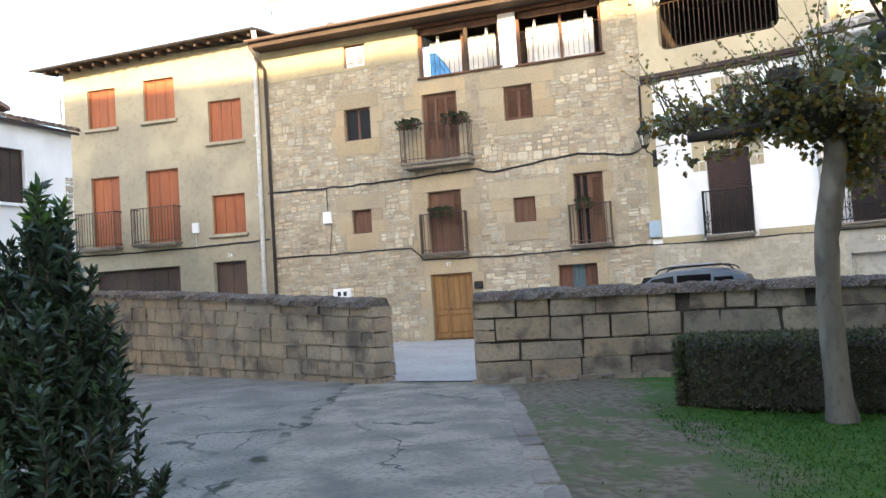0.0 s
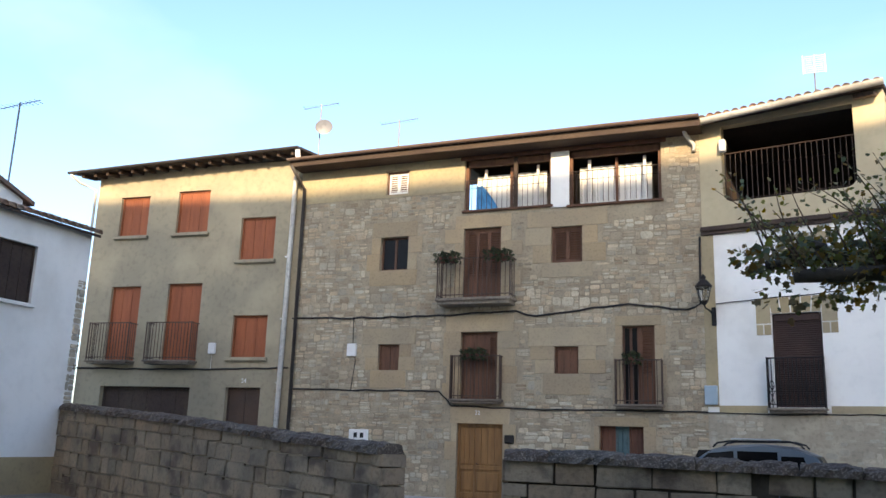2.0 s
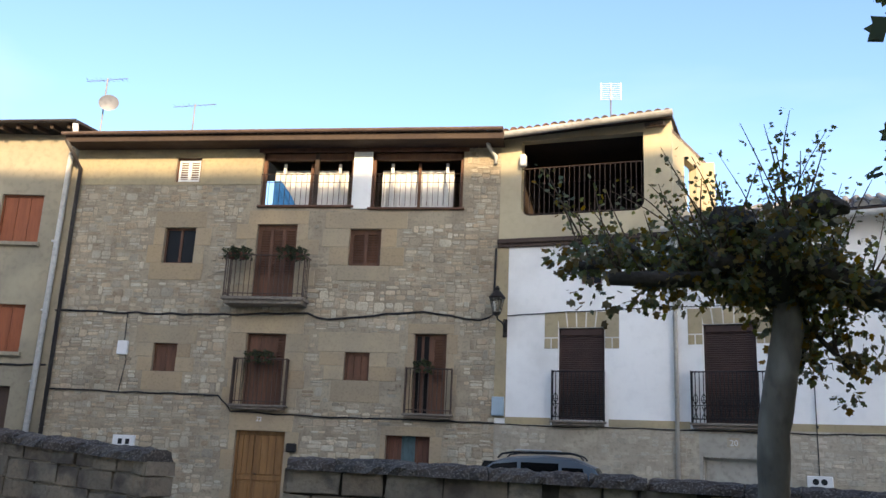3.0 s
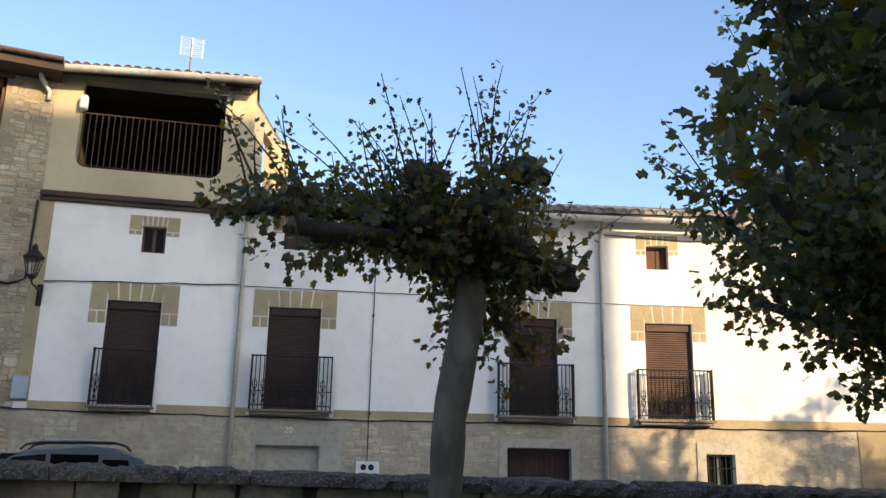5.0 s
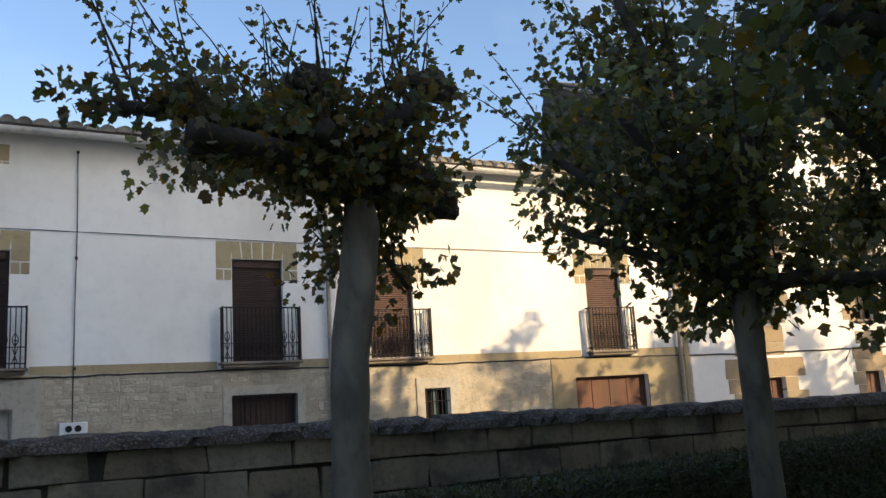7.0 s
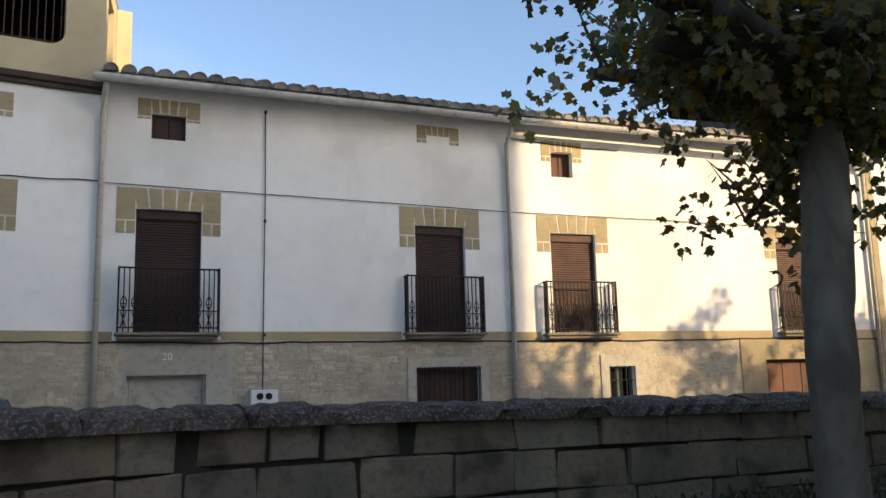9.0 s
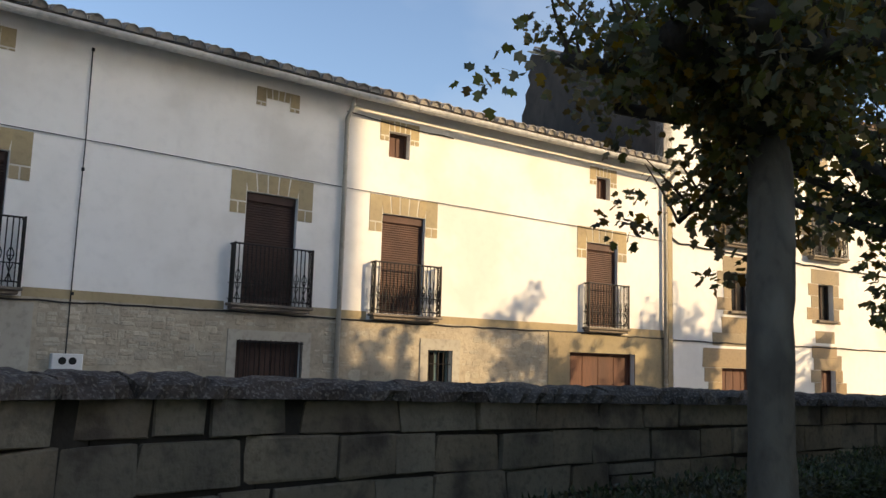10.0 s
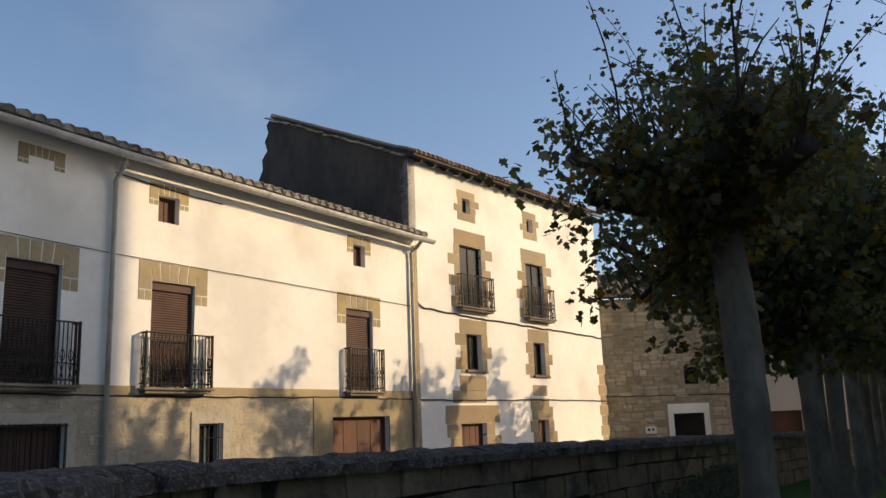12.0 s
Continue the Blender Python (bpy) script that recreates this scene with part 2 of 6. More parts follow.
# ---- mesh helpers ----
class Mesh:
    """Collects vertices and faces of one mesh."""

    def __init__(self):
        self.v, self.f = [], []

    def add(self, vs, fs):
        k = len(self.v)
        self.v += [tuple(p) for p in vs]
        self.f += [tuple(i + k for i in q) for q in fs]
        return self

    def box(self, x0, x1, y0, y1, z0, z1):
        return self.add([(x0, y0, z0), (x1, y0, z0), (x1, y1, z0), (x0, y1, z0), (x0, y0, z1), (x1, y0, z1), (x1, y1, z1), (x0, y1, z1)],
                        [(0, 3, 2, 1), (4, 5, 6, 7), (0, 1, 5, 4), (1, 2, 6, 5), (2, 3, 7, 6), (3, 0, 4, 7)])

    def soft(self, x0, x1, y0, y1, z0, z1, b=0.015):
        """A box with chamfered edges."""
        bm = bmesh.new()
        bmesh.ops.create_cube(bm, size=1)
        for p in bm.verts:
            p.co = ((p.co.x + .5) * (x1 - x0) + x0, (p.co.y + .5) * (y1 - y0) + y0, (p.co.z + .5) * (z1 - z0) + z0)
        bmesh.ops.bevel(bm, geom=bm.edges[:], offset=b, segments=1, affect="EDGES")
        bm.verts.index_update()
        self.add([p.co[:] for p in bm.verts], [[q.index for q in f.verts] for f in bm.faces])
        bm.free()
        return self

    def tube(self, pts, radii, n=8, cap=True):
        pts = [Vector(p) for p in pts]
        if not isinstance(radii, (list, tuple)):
            radii = [radii] * len(pts)
        k = len(self.v)
        for i, p in enumerate(pts):
            d = (pts[min(i + 1, len(pts) - 1)] - pts[max(i - 1, 0)]).normalized()
            a = d.cross(Vector((0, 0, 1)) if abs(d.z) < 0.9 else Vector((1, 0, 0))).normalized()
            b = d.cross(a)
            for j in range(n):
                t = 2 * math.pi * j / n
                self.v.append(tuple(p + (a * math.cos(t) + b * math.sin(t)) * radii[i]))
        for i in range(len(pts) - 1):
            for j in range(n):
                j2 = (j + 1) % n
                self.f.append((k + i * n + j, k + i * n + j2, k + (i + 1) * n + j2, k + (i + 1) * n + j))
        if cap:
            self.f.append(tuple(k + j for j in reversed(range(n))))
            self.f.append(tuple(k + (len(pts) - 1) * n + j for j in range(n)))
        return self

    def prism(self, poly, y0, y1):
        """A polygon of (x, z), anticlockwise seen from -y, pushed from y0 to y1."""
        n = len(poly)
        return self.add([(x, y0, z) for x, z in poly] + [(x, y1, z) for x, z in poly],
                        [tuple(range(n)), tuple(reversed(range(n, 2 * n)))] + [(i, i + n, (i + 1) % n + n, (i + 1) % n) for i in range(n)])

    def data(self, name, material, smooth=False):
        me = bpy.data.meshes.new(name)
        me.from_pydata(self.v, [], self.f)
        for m_ in material if isinstance(material, (list, tuple)) else [material]:
            me.materials.append(m_)
        if smooth:
            me.polygons.foreach_set("use_smooth", [True] * len(me.polygons))
        me.update()
        return me


def part(name, mesh, material, parent, label="", smooth=False):
    """One mesh object under a thing or a part."""
    me = mesh if isinstance(mesh, bpy.types.Mesh) else mesh.data(name, material, smooth)
    ob = new(name, me)
    ob.parent = parent
    if label:
        ob["label"] = label
    return ob


def put(name, me, parent, loc, scale=(1, 1, 1), rot=(0, 0, 0)):
    """A piece on shared mesh data."""
    ob = new(name, me)
    ob.parent = parent
    ob.matrix_basis = Matrix.LocRotScale(loc, Euler(rot), scale)
    return ob


def thing(name, m, label, category, group="", kind=""):
    ob = new(name)
    ob.matrix_world = m
    return tagged(ob, label, category, group, kind)


def block_mesh(name, material, seed, rough=0.03, chamfer=0.06):
    """A unit building stone with worn, uneven edges, standing on its middle."""
    rnd = random.Random(seed)
    bm = bmesh.new()
    bmesh.ops.create_cube(bm, size=1)
    bmesh.ops.bevel(bm, geom=bm.edges[:], offset=chamfer, segments=1, affect="EDGES")
    for p in bm.verts:
        p.co += Vector([rnd.uniform(-rough, rough) for _ in range(3)])
    me = bpy.data.meshes.new(name)
    bm.to_mesh(me)
    bm.free()
    me.materials.append(material)
    return me


BLOCKS = {k: [block_mesh(k + "_stone", M[k], i, r, c) for i in range(7)] for k, r, c in (("parapet", 0.032, 0.034), ("ashlar", 0.012, 0.02), ("rubble_piece", 0.07, 0.12), ("lower_piece", 0.07, 0.12), ("band", 0.004, 0.01))}


# ---- kinds of house parts ----
def frame_at(x0, y0, x1, y1):
    """The frame of a facade: x along it to the right, y into the house, z up."""
    return Matrix.Translation((x0, y0, 0)) @ Matrix.Rotation(math.atan2(y1 - y0, x1 - x0), 4, "Z"), math.hypot(x1 - x0, y1 - y0)


def facade(house, name, u0, u1, z0, z1, holes, material, th=0.35, y=0.0, label=""):
    """A wall with real openings: outer and inner face, reveals and rims."""
    us = sorted({u0, u1, *[min(max(v, u0), u1) for h in holes for v in h[:2]]})
    zs = sorted({z0, z1, *[min(max(v, z0), z1) for h in holes for v in h[2:4]]})
    me, idx = Mesh(), {}

    def vert(u, w, z):
        k = (round(u, 4), round(w, 4), round(z, 4))
        if k not in idx:
            idx[k] = len(me.v)
            me.v.append((u, w, z))
        return idx[k]

    full = lambda i, j: 0 <= i < len(us) - 1 and 0 <= j < len(zs) - 1 and not any(
        h[0] < (us[i] + us[i + 1]) / 2 < h[1] and h[2] < (zs[j] + zs[j + 1]) / 2 < h[3] for h in holes)
    for i in range(len(us) - 1):
        for j in range(len(zs) - 1):
            if not full(i, j):
                continue
            a, b, c, d = us[i], us[i + 1], zs[j], zs[j + 1]
            me.f.append((vert(a, y, c), vert(b, y, c), vert(b, y, d), vert(a, y, d)))
            me.f.append((vert(a, y + th, c), vert(a, y + th, d), vert(b, y + th, d), vert(b, y + th, c)))
            for (ni, nj), (p, q) in (((i - 1, j), ((a, d), (a, c))), ((i + 1, j), ((b, c), (b, d))), ((i, j - 1), ((a, c), (b, c))), ((i, j + 1), ((b, d), (a, d)))):
                if not full(ni, nj):
                    me.f.append((vert(p[0], y, p[1]), vert(p[0], y + th, p[1]), vert(q[0], y + th, q[1]), vert(q[0], y, q[1])))
    return part(name, me, material, house, label)


def shell(house, width, depth, h0, material, y=0.35):
    """Side and back walls of a house, and a floor over its rooms."""
    part("side_wall", Mesh().box(0, 0.3, y, depth, 0, h0), material, house)
    part("side_wall", Mesh().box(width - 0.3, width, y, depth, 0, h0), material, house)
    part("back_wall", Mesh().box(0.3, width - 0.3, depth - 0.3, depth, 0, h0), material, house)


def planks(house, u0, u1, z0, z1, y, material, n=3, kind="window", leaf="shutter", frame_mat=None, leaves=1):
    """A closed boarded shutter or door: frame, boards standing proud of the joints."""
    w = part(kind, Mesh().box(u0, u0 + .05, y - .03, y + .06, z0, z1).box(u1 - .05, u1, y - .03, y + .06, z0, z1).box(u0 + .05, u1 - .05, y - .03, y + .06, z1 - .06, z1)
             .box(u0 + .05, u1 - .05, y + .03, y + .06, z0, z1 - .06), frame_mat or material, house)
    b = (u1 - u0 - .1) / n
    for i in range(n):
        part(leaf, Mesh().soft(u0 + .05 + i * b + .006, u0 + .05 + (i + 1) * b - .006, y, y + .035, z0 + .01, z1 - .06, .008), material, w)
    return w


def roller(house, u0, u1, z0, z1, y, material):
    """A rolled-down slatted blind with its box."""
    w = part("window", Mesh().box(u0, u0 + .04, y - .02, y + .06, z0, z1).box(u1 - .04, u1, y - .02, y + .06, z0, z1), material, house)
    part("blind_box", Mesh().soft(u0 + .04, u1 - .04, y - .05, y + .06, z1 - .2, z1, .02), material, w)
    z = z0
    me = Mesh().add([(u0 + .04, y + .02, 0), (u1 - .04, y + .02, 0), (u1 - .04, y, .018), (u0 + .04, y, .018), (u1 - .04, y + .004, .05), (u0 + .04, y + .004, .05),
                     (u1 - .04, y + .02, .055), (u0 + .04, y + .02, .055)], [(0, 1, 2, 3), (3, 2, 4, 5), (5, 4, 6, 7)]).data("slat", material)
    while z < z1 - .21:
        put("slat", me, w, (0, 0, z))
        z += .055
    return w


def louvre(house, u0, u1, z0, z1, y, material, cols=2, solid=0.0):
    """Hinged louvred shutters: stiles, rails, slats; solid is the height of the closed lower panel."""
    w = part("window", Mesh().box(u0, u0 + .05, y - .03, y + .05, z0, z1).box(u1 - .05, u1, y - .03, y + .05, z0, z1).box(u0 + .05, u1 - .05, y - .03, y + .05, z1 - .06, z1)
             .box(u0 + .05, u1 - .05, y + .045, y + .06, z0, z1 - .06), M["wood"], house)
    b = (u1 - u0 - .1) / cols
    for c in range(cols):
        a0, a1 = u0 + .05 + c * b, u0 + .05 + (c + 1) * b
        me = Mesh().box(a0, a0 + .05, y - .01, y + .035, z0, z1 - .06).box(a1 - .05, a1, y - .01, y + .035, z0, z1 - .06)
        me.box(a0 + .05, a1 - .05, y - .01, y + .035, z0, z0 + .1).box(a0 + .05, a1 - .05, y - .01, y + .035, z1 - .14, z1 - .06)
        if solid:
            me.box(a0 + .05, a1 - .05, y + .005, y + .03, z0 + .1, z0 + solid)
            me.box(a0 + .05, a1 - .05, y - .01, y + .035, z0 + solid, z0 + solid + .06)
        sh = part("shutter", me, material, w)
        z = z0 + (solid + .08 if solid else .12)
        while z < z1 - .17:
            part("slat", Mesh().add([(a0 + .05, y + .032, z + .035), (a1 - .05, y + .032, z + .035), (a1 - .05, y - .008, z), (a0 + .05, y - .008, z),
                                     (a0 + .05, y + .032, z + .045), (a1 - .05, y + .032, z + .045), (a1 - .05, y - .008, z + .01), (a0 + .05, y - .008, z + .01)],
                                    [(3, 2, 6, 7), (7, 6, 5, 4), (0, 1, 2, 3)]), material, w)
            z += .075
    return w


def casement(house, u0, u1, z0, z1, y, frame_mat, kind="window"):
    """A two-leaf glazed window."""
    w = part(kind, Mesh().box(u0, u0 + .05, y - .02, y + .05, z0, z1).box(u1 - .05, u1, y - .02, y + .05, z0, z1).box(u0 + .05, u1 - .05, y - .02, y + .05, z1 - .05, z1)
             .box(u0 + .05, u1 - .05, y - .02, y + .05, z0, z0 + .05).box((u0 + u1) / 2 - .035, (u0 + u1) / 2 + .035, y - .02, y + .05, z0 + .05, z1 - .05), frame_mat, house)
    for a, b in ((u0 + .05, (u0 + u1) / 2 - .035), ((u0 + u1) / 2 + .035, u1 - .05)):
        part("pane", Mesh().box(a, b, y + .01, y + .02, z0 + .05, z1 - .05), M["glass"], w)
    return w


def sill(house, u0, u1, z, material, out=0.1, t=0.09):
    return part("sill", Mesh().soft(u0, u1, -out, 0.12, z - t, z, .015), material, house)


def balcony(house, u0, u1, z, top, out, n, slab_mat, bar_mat, fancy=False, t=0.13, y=0.0):
    """A projecting slab with a moulded edge and a railing of single bars."""
    bal = part("balcony", Mesh().soft(u0, u1, y - out, y + .02, z - t * .45, z, .012).soft(u0 + .06, u1 - .06, y - out + .06, y + .02, z - t, z - t * .45, .012), slab_mat, house)
    a, b, f = u0 + .05, u1 - .05, y - out + .05
    for zz, r in ((top, .02), (z + .09, .015)) + (((z + .42, .012),) if fancy else ()):
        part("rail", Mesh().tube([(a, y, zz), (a, f, zz), (b, f, zz), (b, y, zz)], r, 6), bar_mat, bal)
    bar = Mesh().tube([(0, 0, z + .0), (0, 0, top)], .0125, 5).data("bar", bar_mat)
    post = Mesh().box(-.016, .016, -.016, .016, z, top + .03).data("post", bar_mat)
    for u, w in ((a, f), (b, f)):
        put("post", post, bal, (u, w, 0))
    places = [(a + (b - a) * (i + 1) / (n + 1), f) for i in range(n)] + [(s, f + (y - f) * (i + 1) / 4) for s in (a, b) for i in range(3)]
    for u, w in places:
        put("bar", bar, bal, (u, w, 0))
    if fancy:
        sc = Mesh()
        for s in (-1, 1):
            pts = [(s * (.012 + .042 * math.sin(k / 10 * math.pi)), 0, z + .45 + .24 * k / 10) for k in range(11)]
            sc.tube(pts, .010, 4)
            sc.tube([(s * .05 * math.cos(k * .7), 0, z + .52 + .035 * math.sin(k * .7)) for k in range(8)], .009, 4)
            sc.tube([(-.05 * s, 0, z + .1), (.05 * s, 0, z + .4)], .010, 4)
        scroll = sc.data("scroll", bar_mat)
        for i in range(0, n, 2):
            put("scroll", scroll, bal, (a + (b - a) * (i + 1) / (n + 1), f, 0))
        for s in (a, b):
            put("scroll", scroll, bal, (s, f + (y - f) * .38, 0), rot=(0, 0, math.pi / 2))
    return bal


def lintel(house, u0, u1, z1, w, h, foot, n=5, y=0.0):
    """A painted flat arch of wedge stones with side blocks and small feet."""
    bk = part("lintel", Mesh().box(u0 - w, u1 + w, y - .004, y + .0, z1, z1 + h).box(u0 - w, u0, y - .004, y, z1 - foot, z1).box(u1, u1 + w, y - .004, y, z1 - foot, z1), M["joint"], house, "white-jointed lintel")
    g = .018
    for s, (a, b) in ((-1, (u0 - w, u0 - .02)), (1, (u1 + .02, u1 + w))):
        part("lintel_stone", Mesh().prism([(a, z1 - foot * .45), (b, z1 - foot * .45), (b + (.0 if s < 0 else -.0), z1 + h), (a, z1 + h)], y - .012, y - .003), M["band"], bk)
        m_ = (a + b) / 2
        for c, d in ((a, m_ - g), (m_ + g, b)):
            part("lintel_stone", Mesh().prism([(c, z1 - foot), (d, z1 - foot), (d, z1 - foot * .45 - 2 * g), (c, z1 - foot * .45 - 2 * g)], y - .012, y - .003), M["band"], bk)
    wd, mid = (u1 - u0) / n, (u0 + u1) / 2
    for i in range(n):
        a, b = u0 + i * wd + g, u0 + (i + 1) * wd - g
        lean = .12
        part("lintel_stone", Mesh().prism([(a, z1 + .01), (b, z1 + .01), (b + (b - mid) * lean, z1 + h), (a + (a - mid) * lean, z1 + h)], y - .012, y - .003), M["band"], bk)
    return bk


def quoins(house, u0, u1, z0, z1, widths, lint=0.45, sillh=0.0, key="ashlar", proud=0.02, course=0.42):
    """Dressed stones round an opening: toothed jambs, lintel, and a sill block."""
    rects = []
    rnd = random.Random(int(u0 * 100 + z0 * 10))
    if lint:
        rects.append((u0 - widths[1], u1 + widths[1], z1, z1 + lint))
    if sillh:
        rects.append((u0 - widths[0] * .6, u1 + widths[0] * .6, z0 - sillh, z0))
    n = max(1, round((z1 - z0) / course))
    for i in range(n):
        a, b = z0 + (z1 - z0) * i / n, z0 + (z1 - z0) * (i + 1) / n
        for s in (0, 1):
            wd = widths[(i + s) % 2] * rnd.uniform(.85, 1.15)
            rects.append((u0 - wd, u0, a, b) if s == 0 else (u1, u1 + wd, a, b))
    for a, b, c, d in rects:
        put("ashlar_stone", rnd.choice(BLOCKS[key]), house, ((a + b) / 2, .1 - proud, (c + d) / 2), (b - a - .008, .2, d - c - .008))
    return rects


def rubble(house, u0, u1, z0, z1, skip, key, course=(0.09, 0.2), length=(0.15, 0.5), proud=0.02, near=None, seed=1):
    """Irregular coursed rubble standing proud of the mortar; stones in the stretch near are pieces of their own."""
    rnd = random.Random(seed)
    me, single = Mesh(), 0

    def stone(a, b, c, d):
        nonlocal single
        if b - a < .05 or d - c < .04 or any(a < q[1] and b > q[0] and c < q[3] and d > q[2] for q in skip) or rnd.random() < .03:
            return
        if near and near[0] < (a + b) / 2 < near[1] and near[2] < c < near[3] and single < 290:
            single += 1
            put("stone", rnd.choice(BLOCKS["lower_piece" if key == "lower_stone" else "rubble_piece"]), house, ((a + b) / 2, .03 - proud, (c + d) / 2), (b - a, .06 + .02 * rnd.random(), d - c), (0, rnd.uniform(-.05, .05), 0))
            return
        w, h = b - a, d - c
        k = min(w, h)
        j = lambda: rnd.uniform(-.10, .10) * k
        out = [(a + w * .12 + j(), c + j() * .5), (b - w * .12 + j(), c + j() * .5), (b + j() * .4, c + h * .3 + j()), (b + j() * .4, d - h * .25 + j()),
               (b - w * .14 + j(), d + j() * .5), (a + w * .12 + j(), d + j() * .5), (a + j() * .4, d - h * .3 + j()), (a + j() * .4, c + h * .25 + j())]
        mx, mz, p = (a + b) / 2, (c + d) / 2, proud * rnd.uniform(.4, 1.5)
        inn = [(mx + (x - mx) * .86, -p * rnd.uniform(.8, 1.15), mz + (z - mz) * .84) for x, z in out]
        me.add([(x, .01, z) for x, z in out] + inn, [tuple(range(8, 16))] + [(i, (i + 1) % 8, (i + 1) % 8 + 8, i + 8) for i in range(8)])

    z = z0
    while z < z1:
        h = rnd.uniform(course[0] * 1.7, course[1] * 1.9)
        u, ph = u0 + rnd.uniform(-.2, 0), rnd.uniform(0, 6)
        while u < u1:
            w = rnd.uniform(*length)
            a, b = max(u, u0) + .008, min(u + w, u1) - .008
            u += w
            dz = .045 * math.sin(a * 1.9 + ph) + rnd.uniform(-.015, .015)
            c, d = max(z + .008 + dz, z0), min(z + h - .008 + dz, z1)
            r = rnd.random()
            if w < .17 and r < .7 or r < .16:
                stone(a, b, c, d)
            elif r < .7:
                m_ = c + (d - c) * rnd.uniform(.35, .65)
                stone(a, b, c, m_ - .007)
                if w > .28 and rnd.random() < .5:
                    q = a + (b - a) * rnd.uniform(.35, .65)
                    stone(a, q - .007, m_ + .007, d)
                    stone(q + .007, b, m_ + .007, d)
                else:
                    stone(a, b, m_ + .007, d)
            else:
                m_, o_ = c + (d - c) * rnd.uniform(.28, .38), c + (d - c) * rnd.uniform(.62, .72)
                stone(a, b, c, m_ - .007)
                stone(a, b, m_ + .007, o_ - .007)
                stone(a, b, o_ + .007, d)
        z += h
    ob = part("stonework", me, M[key], house)
    ob["kind"] = "stuff"
    return ob


def tile_mesh(name, material, length=0.5, r=0.118):
    """A half-round clay tile, tapering, lying along +y with its mouth at the origin."""
    me, n = Mesh(), 7
    for y, rr in ((0, r), (length, r * .82)):
        for k in range(n):
            t = math.pi * k / (n - 1)
            me.v.append((rr * math.cos(t), y, rr * math.sin(t)))
    for k in range(n):
        t = math.pi * k / (n - 1)
        me.v.append(((r - .016) * math.cos(t), 0, (r - .016) * math.sin(t)))
    for k in range(n):
        t = math.pi * k / (n - 1)
        me.v.append(((r - .016) * math.cos(t), .2, (r - .016) * math.sin(t)))
    for k in range(n - 1):
        me.f += [(k, k + n, k + n + 1, k + 1), (k, k + 1, k + 2 * n + 1, k + 2 * n), (k + 2 * n, k + 2 * n + 1, k + 3 * n + 1, k + 3 * n)]
    me.add([((r - .02) * math.cos(math.pi * k / (n - 1)), .03, (r - .02) * math.sin(math.pi * k / (n - 1))) for k in range(n)], [tuple(range(n))])
    return me.data(name, material, True)


TILES = {"tile": tile_mesh("roof_tile", M["tile"]), "greytile": tile_mesh("roof_tile", M["greytile"], .5, .15)}


def roof(house, u0, u1, z0, z1, out, depth, key, pitch=0.33, t=0.08, tiles=True, gap=0.23, rows=2, soffit="beam"):
    """A roof sloping up from the eave: boarding, eave tiles one by one, further rows behind. z0, z1: eave heights at both ends."""
    r = part("roof", Mesh().add([(u0, -out, z0), (u1, -out, z1), (u1, depth, z1 + pitch * (depth + out)), (u0, depth, z0 + pitch * (depth + out)),
                                 (u0, -out, z0 + t), (u1, -out, z1 + t), (u1, depth, z1 + t + pitch * (depth + out)), (u0, depth, z0 + t + pitch * (depth + out))],
                                [(0, 3, 2, 1), (4, 5, 6, 7), (0, 1, 5, 4), (1, 2, 6, 5), (2, 3, 7, 6), (3, 0, 4, 7)]), M[soffit], house)
    if tiles:
        rnd = random.Random(int(u1 * 10))
        n = int((u1 - u0) / gap)
        a = math.atan(pitch)
        tilt = math.atan2(z1 - z0, u1 - u0)
        far = Mesh()
        for i in range(n):
            u = u0 + (i + .5) * (u1 - u0) / n
            z = z0 + (z1 - z0) * (u - u0) / (u1 - u0) + t
            for k in range(rows):
                y = -out - .05 + k * .4
                put("roof_tile", TILES[key], r, (u + rnd.uniform(-.012, .012), y, z + .015 + pitch * k * .4 + rnd.uniform(-.012, .012)), rot=(a + rnd.uniform(-.03, .03), -tilt, rnd.uniform(-.04, .04)))
            for k in range(6):
                s0, s1 = math.pi * k / 6, math.pi * (k + 1) / 6
                y0 = -out - .05 + rows * .4
                p = lambda s, y: (u + .1 * math.cos(s), y, z + .015 + pitch * (y + out) + .1 * math.sin(s))
                far.add([p(s0, y0), p(s1, y0), p(s1, depth), p(s0, depth)], [(0, 3, 2, 1)])
        ob = part("tile_field", far, M[key], r)
        ob["kind"] = "stuff"
    return r


def rafters(r, u0, u1, z0, z1, out, n, pitch=0.33, w=0.1, h=0.14):
    me = Mesh().box(0, w, -out + .06, .1, -h, 0).data("rafter", M["beam"])
    for i in range(n):
        u = u0 + (u1 - u0) * (i + .5) / n
        put("rafter", me, r, (u, 0, z0 + (z1 - z0) * (u - u0) / (u1 - u0) + pitch * out * .8), rot=(math.atan(pitch), 0, 0))


